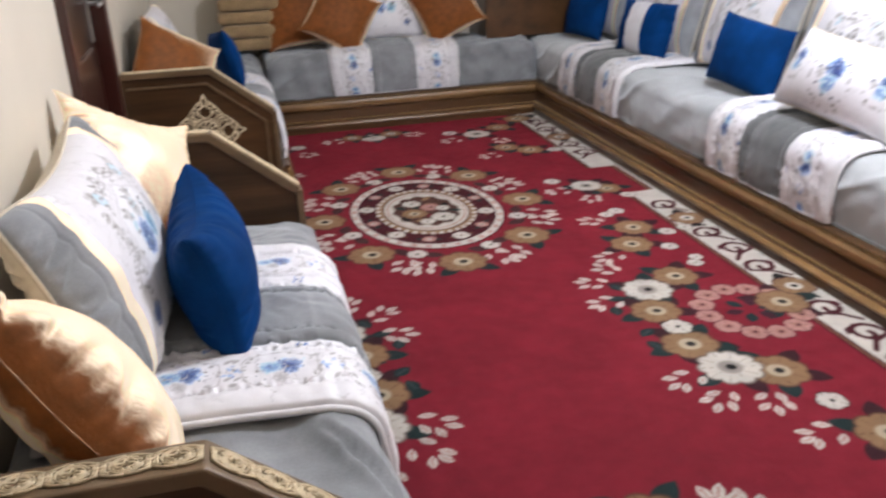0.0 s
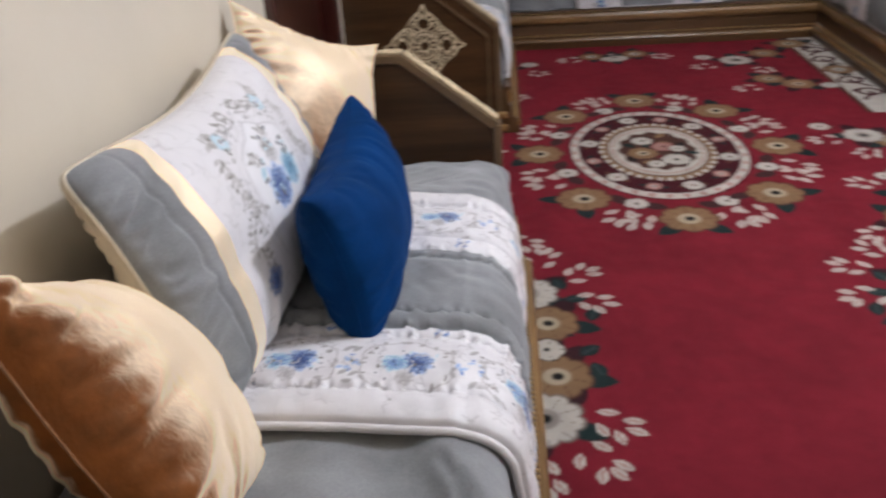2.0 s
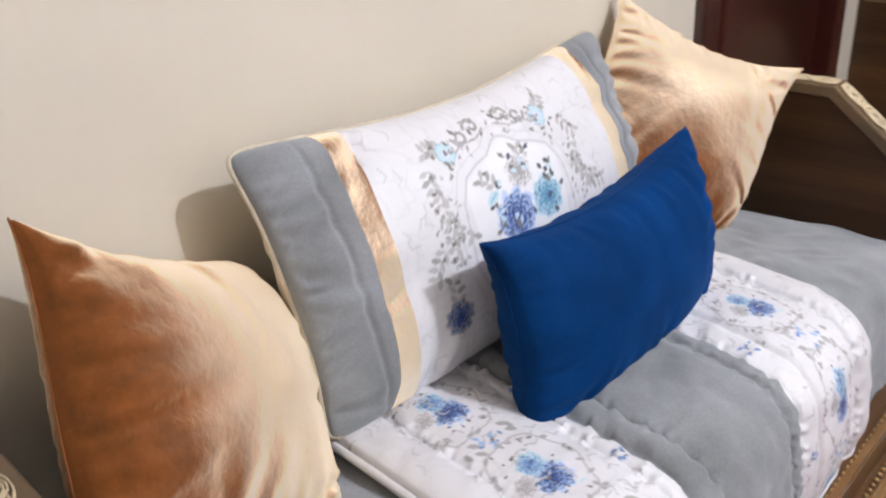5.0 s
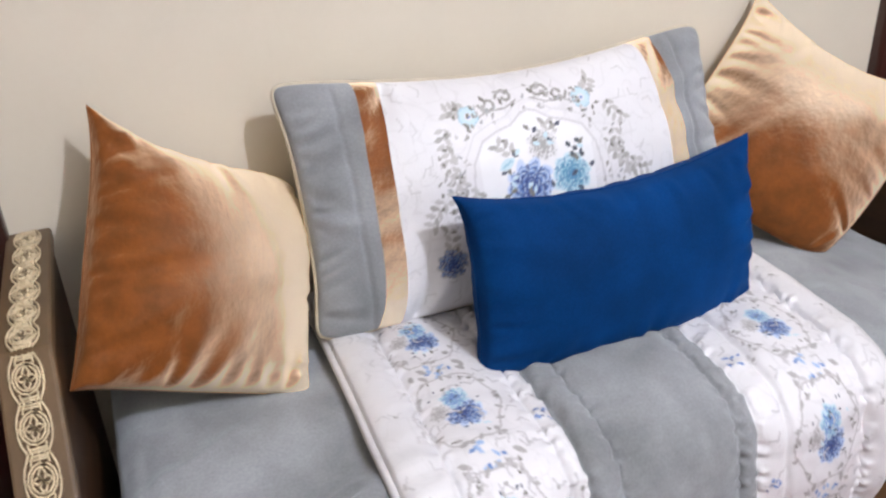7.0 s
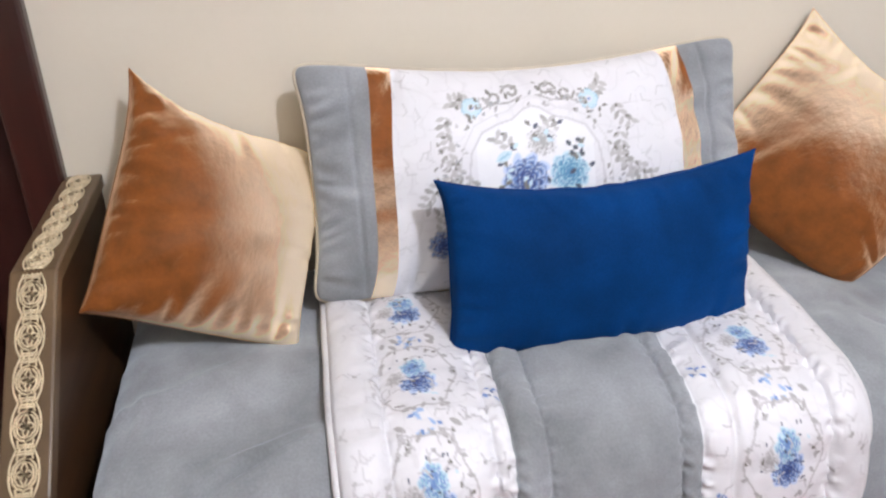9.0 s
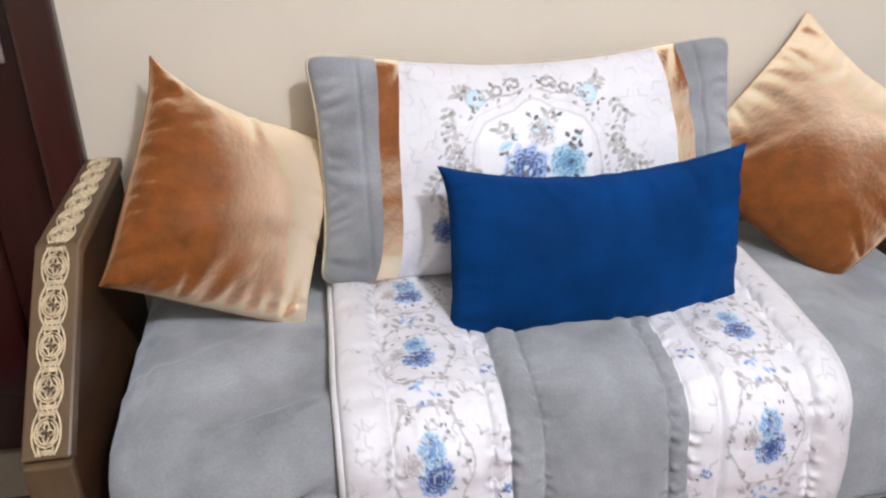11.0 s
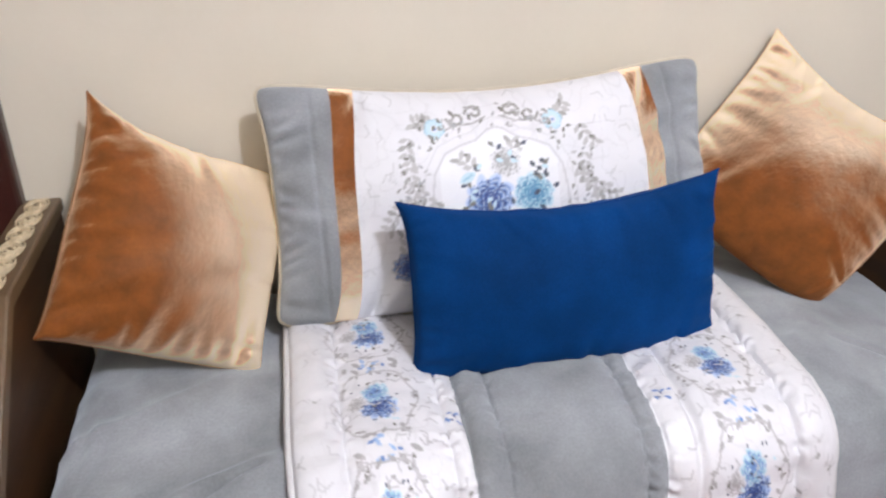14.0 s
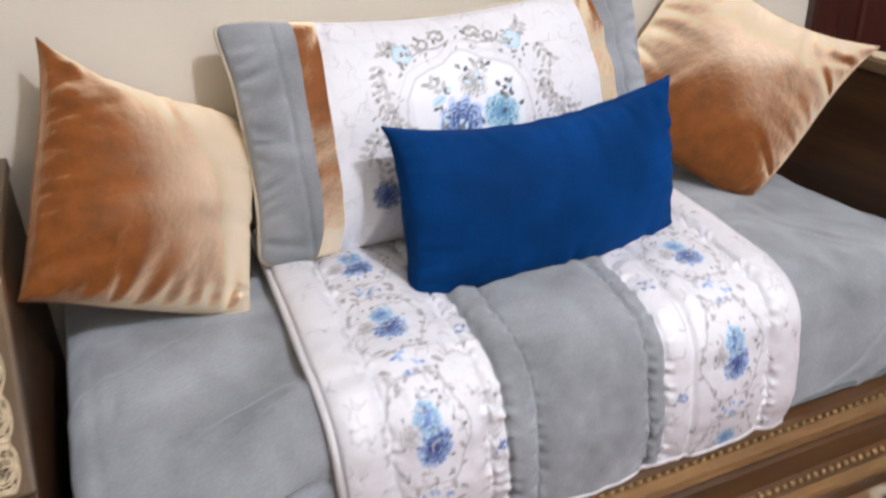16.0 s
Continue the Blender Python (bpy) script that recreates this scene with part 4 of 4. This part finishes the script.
def striped_design(seed=0, half=0.39):
    """Grey velvet ends, gold satin bands and a printed middle with a wreath of flowers."""
    def paint(shell, front, X, Y, ids, nx):
        k = Cloth(X, Y, WHITE)
        marbled(k, seed + 2)
        q = half / 0.39
        rnd = random.Random(seed + 3)
        ox = -0.016

        def curve(pts, width, colour):
            k.stroke([(q * (ox + x), q * y) for x, y in pts], width, colour)

        def spray(x, y, turn, n, size):
            """A stalk with paired leaves and dark buds."""
            for i in range(n):
                u = i / n
                bx, by = x + size * u * math.cos(turn + 0.5 * u), y + size * u * math.sin(turn + 0.5 * u)
                for side in (-1, 1):
                    w = turn + side * 0.9
                    k.leaf(q * (ox + bx + 0.009 * math.cos(w)), q * (by + 0.009 * math.sin(w)), 0.019 * q, 0.009 * q, w, (0.50, 0.48, 0.48) if (i + side) % 3 else (0.36, 0.34, 0.33))
                if i % 2 == 0:
                    k.leaf(q * (ox + bx + rnd.uniform(-.012, .012)), q * (by + rnd.uniform(-.012, .012)), 0.010 * q, 0.006 * q, rnd.random() * 6, OLIVE)
        # white cartouche with a peaked top
        arch = ((-0.100, -0.105), (-0.118, -0.06), (-0.115, -0.012), (-0.108, 0.030), (-0.088, 0.062), (-0.060, 0.074), (-0.036, 0.080), (-0.014, 0.096), (0.0, 0.100))
        arch = arch + tuple((-x, y) for x, y in arch[-2::-1])
        ax, ay = np.abs(X / q - ox), Y / q
        top = np.interp(ax, [-x for x, y in arch[8::-1]], [y for x, y in arch[8::-1]])
        k.lay(np.clip((top - ay) * 120, 0, 1) * np.clip((0.116 - ax) * 120, 0, 1) * (ay > -0.15), (0.84, 0.835, 0.86), 0.8)
        curve(arch, 0.0036, (0.60, 0.58, 0.60))
        curve([(x * 1.13, y * 1.13 + 0.004) for x, y in arch], 0.0024, (0.66, 0.645, 0.66))
        for side in (-1, 1):
            # scrolls over the arch, a blue blossom and leafy sides
            for x, y, n in ((0.030, 0.126, 1), (0.062, 0.118, -1)):
                curve([(side * (x + (0.016 - 0.0014 * i) * math.cos(i * 0.75 * n)), y + (0.013 - 0.0011 * i) * math.sin(i * 0.75 * n)) for i in range(9)], 0.0046, (0.30, 0.285, 0.27))
                for i in range(4):
                    k.leaf(q * (ox + side * (x + rnd.uniform(-.018, .018))), q * (y + rnd.uniform(-.014, .014)), 0.013 * q, 0.007 * q, rnd.random() * 6, OLIVE if i % 2 else VEIN)
            curve([(side * 0.012, 0.118), (side * 0.035, 0.108), (side * 0.07, 0.106), (side * 0.10, 0.092)], 0.0030, VEIN)
            spray(side * 0.105, 0.112, math.pi / 2 - side * 1.1, 4, 0.035)
            k.petals(q * (ox + side * 0.100), 0.104 * q, 0.017 * q, 5, T_L, T_M, (0.72, 0.73, 0.76), B_M, side)
            for i in range(7):
                k.leaf(q * (ox + side * (0.10 + rnd.uniform(-.03, .03))), q * (0.10 + rnd.uniform(-.02, .02)), 0.011 * q, 0.006 * q, rnd.random() * 6, OLIVE)
            spray(side * 0.145, 0.092, -math.pi / 2 + side * 0.35, 4, 0.05)
            spray(side * 0.150, 0.045, -math.pi / 2 - side * 0.15, 6, 0.085)
            spray(side * 0.135, 0.020, -math.pi / 2 + side * 0.55, 5, 0.07)
            spray(side * 0.165, -0.02, -0.6 if side > 0 else math.pi + 0.6, 4, 0.05)
            k.rose(q * (ox + side * 0.165), -0.118 * q, 0.026 * q, VEIN, B_M, B_D, seed + 5)
            spray(side * 0.165, -0.095, math.pi / 2 + side * 0.3, 3, 0.04)
        for _ in range(70):
            x, y, w = rnd.uniform(-0.25, 0.25) * q, rnd.uniform(-0.19, 0.19), rnd.random() * 6.28
            if abs(x - ox) > 0.13 * q or abs(y) > 0.13:
                k.stroke([(x, y), (x + 0.012 * math.cos(w), y + 0.012 * math.sin(w)), (x + 0.022 * math.cos(w + 0.7), y + 0.022 * math.sin(w + 0.7))], 0.0024, (0.61, 0.595, 0.61))
        for i in range(90):
            w, r = rnd.uniform(-0.5, math.pi + 0.5), rnd.uniform(0.85, 1.2)
            k.leaf(q * (ox + 0.145 * r * math.cos(w)), q * 0.118 * r * math.sin(w), 0.010 * q, 0.005 * q, rnd.random() * 6, (VEIN, (0.30, 0.285, 0.27), (0.52, 0.50, 0.51), (0.36, 0.36, 0.38))[i % 4])
        # roses in the middle: a white one over a blue and a teal one
        spray(0.026, 0.052, 1.4, 3, 0.03)
        spray(-0.045, 0.036, 2.2, 3, 0.035)
        k.rose(q * (ox + 0.010), 0.040 * q, 0.030 * q, (0.80, 0.79, 0.81), (0.70, 0.69, 0.71), (0.36, 0.35, 0.35), seed + 2)
        k.rose(q * (ox - 0.020), -0.018 * q, 0.042 * q, B_L, B_M, B_D, seed)
        k.rose(q * (ox + 0.054), -0.014 * q, 0.036 * q, T_L, T_M, (0.08, 0.24, 0.42), seed + 1)
        for i in range(30):
            w, r = rnd.random() * 6.28, rnd.uniform(0.045, 0.092)
            k.leaf(q * (ox + 0.012 + r * math.cos(w)), q * (0.008 + r * math.sin(w) * 0.72), 0.014 * q, 0.008 * q, rnd.random() * 6, (OLIVE, (0.05, 0.06, 0.1), T_L)[i % 3])
        for x, y in ((0.055, 0.034), (0.066, 0.026), (0.072, 0.038), (0.060, 0.018), (0.078, 0.014)):
            k.leaf(q * (ox + x), q * y, 0.012 * q, 0.009 * q, x * 40, (0.06, 0.07, 0.09))
        k.leaf(q * (ox - 0.055), 0.020 * q, 0.034 * q, 0.018 * q, 0.5, T_L, T_M)
        xs = X[X.shape[0] // 2]
        cuts = [0] + [int(np.argmin(np.abs(xs - v * q))) for v in (-0.286, -0.253, 0.250, 0.287)] + [nx - 1]
        col = k.c.reshape(-1, 3)
        for i, (nm, mt) in enumerate((("end_panel", GREY), ("satin_band", SATIN), ("printed_panel", PRINT), ("satin_band", SATIN), ("end_panel", GREY))):
            shell(nm, front, cuts[i], cuts[i + 1], mt, False, col if mt is PRINT else None, ("grey velvet end", "gold satin band", "white print with blue roses")[min(i, 4 - i)])
    return paint


def banded_design(seed=0):
    """Blue velvet ends with a white printed band between them."""
    def paint(shell, front, X, Y, ids, nx):
        k = Cloth(X, Y, WHITE)
        marbled(k, seed)
        a, b = int(nx * 0.30), int(nx * 0.58)
        shell("velvet_end", front, 0, a, BLUE)
        shell("printed_band", front, a, b, PRINT, False, k.c.reshape(-1, 3), "white printed band")
        shell("velvet_end", front, b, nx - 1, BLUE)
    return paint


def printed_design(seed=0, size=1.0):
    def paint(shell, front, X, Y, ids, nx):
        k = Cloth(X, Y, WHITE)
        marbled(k, seed)
        bouquet(k, 0, 0, 0.07 * size, seed)
        for s in (-1, 1):
            bouquet(k, s * 0.2 * size, 0.02, 0.045 * size, seed + 4)
        shell("printed_cover", front, 0, nx - 1, PRINT, False, k.c.reshape(-1, 3))
    return paint


# ---------------------------------------------------------------- things: the sofa by the wall
carpet()
HERE = Matrix.Identity(4)
sofa(HERE, -0.040, 1.710, "grey velvet sofa with brown stepped wooden arms and braided rails", (0, 1), 1, 1, slump=0.075, gap=0.028,
     creases=((0.63, 0.13, 0.52, 0.34, 0.010), (0.60, 0.17, 0.55, 0.27, 0.007), (0.68, 0.10, 0.665, 0.38, 0.009), (0.30, 0.092, 0.60, 0.088, 0.005), (0.70, 0.22, 0.645, 0.38, 0.006), (0.42, 0.12, 0.52, 0.10, 0.004), (0.40, 1.30, 0.52, 1.46, 0.005)))
quilt(None, 0.388, 1.0, 0.0023, 1)
cushion("bolster_cushion", "large grey, gold and white floral back cushion leaning on the wall", 0.813, 0.417, 0.196, (0.163, 0.779, 0.684), (0.0025, 1.0, -0.002), (-0.3443, 0.0027, 0.9388), GREY, (0.058, 0.026), 3, 0.0025, 0.006,
        "large back cushions", striped_design(3), PIPING, puff=0.40, sag=0.037, back=BACKCLOTH, blunt=0.07, ears=(0.025, 0.025, 0.008, 0.018), curl=(-0.009, 0, -0.010, -0.003), pleats=(4, 11, 3, 13), depth=0.015, hind=1.0, gather=0.20)
cushion("blue_cushion", "small royal blue velvet cushion on the quilted throw", 0.548, 0.294, 0.171, (0.3735, 0.8375, 0.6055), (-0.0407, 0.999, -0.0158), (-0.2036, 0.0071, 0.979), BLUE, (0.086, 0.039), 5, 0.005, 0.008, "blue cushions", puff=0.39, sag=0.033,
        ears=(-0.031, -0.023, -0.013, -0.036), curl=(-0.010, -0.005, -0.006, -0.019), pleats=(3, 6, 7, 9), depth=0.007, hind=1.15)
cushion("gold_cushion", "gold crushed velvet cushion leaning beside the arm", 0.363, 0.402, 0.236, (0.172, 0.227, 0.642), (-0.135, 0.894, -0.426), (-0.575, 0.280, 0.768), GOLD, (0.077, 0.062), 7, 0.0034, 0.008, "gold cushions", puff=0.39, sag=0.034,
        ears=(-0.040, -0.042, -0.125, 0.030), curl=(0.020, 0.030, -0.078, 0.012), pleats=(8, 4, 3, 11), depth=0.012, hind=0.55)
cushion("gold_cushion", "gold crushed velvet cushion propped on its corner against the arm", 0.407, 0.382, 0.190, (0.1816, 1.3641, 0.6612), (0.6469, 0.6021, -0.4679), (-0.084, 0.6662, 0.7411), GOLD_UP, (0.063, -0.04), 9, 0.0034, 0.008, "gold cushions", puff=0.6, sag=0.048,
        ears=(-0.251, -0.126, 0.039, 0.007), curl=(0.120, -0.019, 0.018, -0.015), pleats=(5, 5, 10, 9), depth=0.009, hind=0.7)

# ---------------------------------------------------------------- the sofa beyond the door
sofa(HERE, 2.83, 4.97, "grey velvet corner sofa with a carved rosette on its wooden arm", (0,), 1, 5, (0,))
quilt(pose(0, 3.0, 0), 0.0, 1.0, 0.008, 8)
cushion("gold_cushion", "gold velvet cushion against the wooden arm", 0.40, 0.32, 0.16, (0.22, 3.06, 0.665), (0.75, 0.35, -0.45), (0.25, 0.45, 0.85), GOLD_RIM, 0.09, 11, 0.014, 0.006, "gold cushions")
cushion("bolster_cushion", "large grey and white floral back cushion against the wall", 0.80, 0.42, 0.18, (0.15, 3.55, 0.672), (0, 1, 0), (-0.27, 0, 0.96), GREY, 0.075, 13, 0.010, 0.004, "large back cushions", striped_design(5), PIPING)
cushion("blue_cushion", "royal blue velvet cushion on the corner sofa", 0.46, 0.28, 0.13, (0.44, 3.42, 0.625), (-0.15, 1, -0.15), (-0.24, 0, 0.97), BLUE, 0.055, 15, 0.014, 0.004, "blue cushions")

# ---------------------------------------------------------------- the sofa at the end of the room
NORTH = Matrix(((0, 1, 0, 0), (-1, 0, 0, 4.97), (0, 0, 1, 0), (0, 0, 0, 1)))
sofa(NORTH, 0.66, 2.42, "grey velvet sofa along the end wall on a gilt brown plinth", (), 1, 9)
quilt(NORTH, 1.07, 1.03, 0.008, 12)
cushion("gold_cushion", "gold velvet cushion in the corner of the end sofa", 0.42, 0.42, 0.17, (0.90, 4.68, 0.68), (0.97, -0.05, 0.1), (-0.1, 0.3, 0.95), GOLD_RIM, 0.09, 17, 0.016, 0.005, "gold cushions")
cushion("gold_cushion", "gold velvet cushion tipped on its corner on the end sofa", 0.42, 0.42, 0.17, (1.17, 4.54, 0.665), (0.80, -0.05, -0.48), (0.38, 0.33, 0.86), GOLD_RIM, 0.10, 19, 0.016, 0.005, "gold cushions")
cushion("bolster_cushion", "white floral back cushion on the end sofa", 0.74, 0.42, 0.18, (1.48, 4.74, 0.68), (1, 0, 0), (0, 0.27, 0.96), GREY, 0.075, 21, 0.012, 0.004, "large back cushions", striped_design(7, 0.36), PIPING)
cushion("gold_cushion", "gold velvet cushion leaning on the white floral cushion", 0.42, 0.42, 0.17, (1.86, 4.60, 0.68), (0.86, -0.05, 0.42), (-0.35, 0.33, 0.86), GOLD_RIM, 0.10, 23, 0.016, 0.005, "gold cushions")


def folded_stack():
    s = thing("blanket_stack", "stack of folded tan blankets in the sofa corner", "blankets")
    for i in range(5):
        w = 0.01 * math.sin(i * 2.1)
        part("folded_blanket", box(0.42 + w, 4.62 - w, 0.478 + i * 0.082, 0.80 + w, 4.92, 0.478 + i * 0.082 + 0.078, 0.032, 4), TANCLOTH, s, smooth=True)


TANCLOTH = surface("tan_blanket_cloth", (0.36, 0.24, 0.12), 0.85, 0.15, 14, 200, 0.3, sheen=0.4)
folded_stack()


def corner_cabinet():
    c = thing("corner_cabinet", "dark brown wooden corner box between the sofas", "cabinet")
    part("body", box(2.13, 4.55, 0.46, 3.05, 4.965, 0.86, 0.006), WOOD, c)
    part("top_board", box(2.10, 4.52, 0.862, 3.06, 4.97, 0.892, 0.006), CAPWOOD, c)


corner_cabinet()

# ---------------------------------------------------------------- the long sofa
EAST = Matrix(((-1, 0, 0, 3.06), (0, -1, 0, 4.97), (0, 0, 1, 0), (0, 0, 0, 1)))
sofa(EAST, 0.0, 6.0, "long pale grey velvet sofa against the wall on a brown plinth", (), 2, 13, velvet=PALEGREY)
quilt(EAST, 1.05, 1.03, 0.008, 16, velvet=GREYDARK)
quilt(EAST, 2.75, 1.03, 0.008, 18, velvet=GREYDARK)
for i, (yy, kind) in enumerate(((4.35, 1), (3.55, 1), (2.75, 1), (1.95, 1), (1.15, 1))):
    cushion("bolster_cushion", "large grey and white floral back cushion on the long sofa", 0.78, 0.44, 0.18, (2.90, yy, 0.685), (0, -1, 0), (0.27, 0, 0.96), GREY, 0.075, 31 + i, 0.012, 0.004, "large back cushions", striped_design(31 + i), PIPING)
cushion("blue_cushion", "royal blue velvet cushion near the corner of the long sofa", 0.46, 0.30, 0.13, (2.70, 4.22, 0.62), (0.1, -1, 0), (0.24, 0, 0.97), BLUE, 0.055, 41, 0.014, 0.004, "blue cushions")
cushion("blue_cushion", "royal blue velvet cushion with a white band on the long sofa", 0.46, 0.30, 0.13, (2.70, 3.42, 0.62), (0.15, -1, 0), (0.24, 0, 0.97), BLUE, 0.055, 43, 0.010, 0.004, "blue cushions", banded_design(43), pleats=(0, 5, 3, 5))
cushion("blue_cushion", "royal blue velvet cushion tilted on the long sofa", 0.46, 0.31, 0.14, (2.68, 2.40, 0.625), (0.1, -1, -0.10), (0.24, 0, 0.97), BLUE, 0.055, 45, 0.014, 0.004, "blue cushions")
cushion("floral_cushion", "white floral cushion lying on the long sofa", 0.62, 0.30, 0.25, (2.62, 1.66, 0.635), (0.1, -1, -0.1), (0.4, 0, 0.9), GREY, 0.055, 47, 0.010, 0.004, "floral cushions", printed_design(4), PIPING)
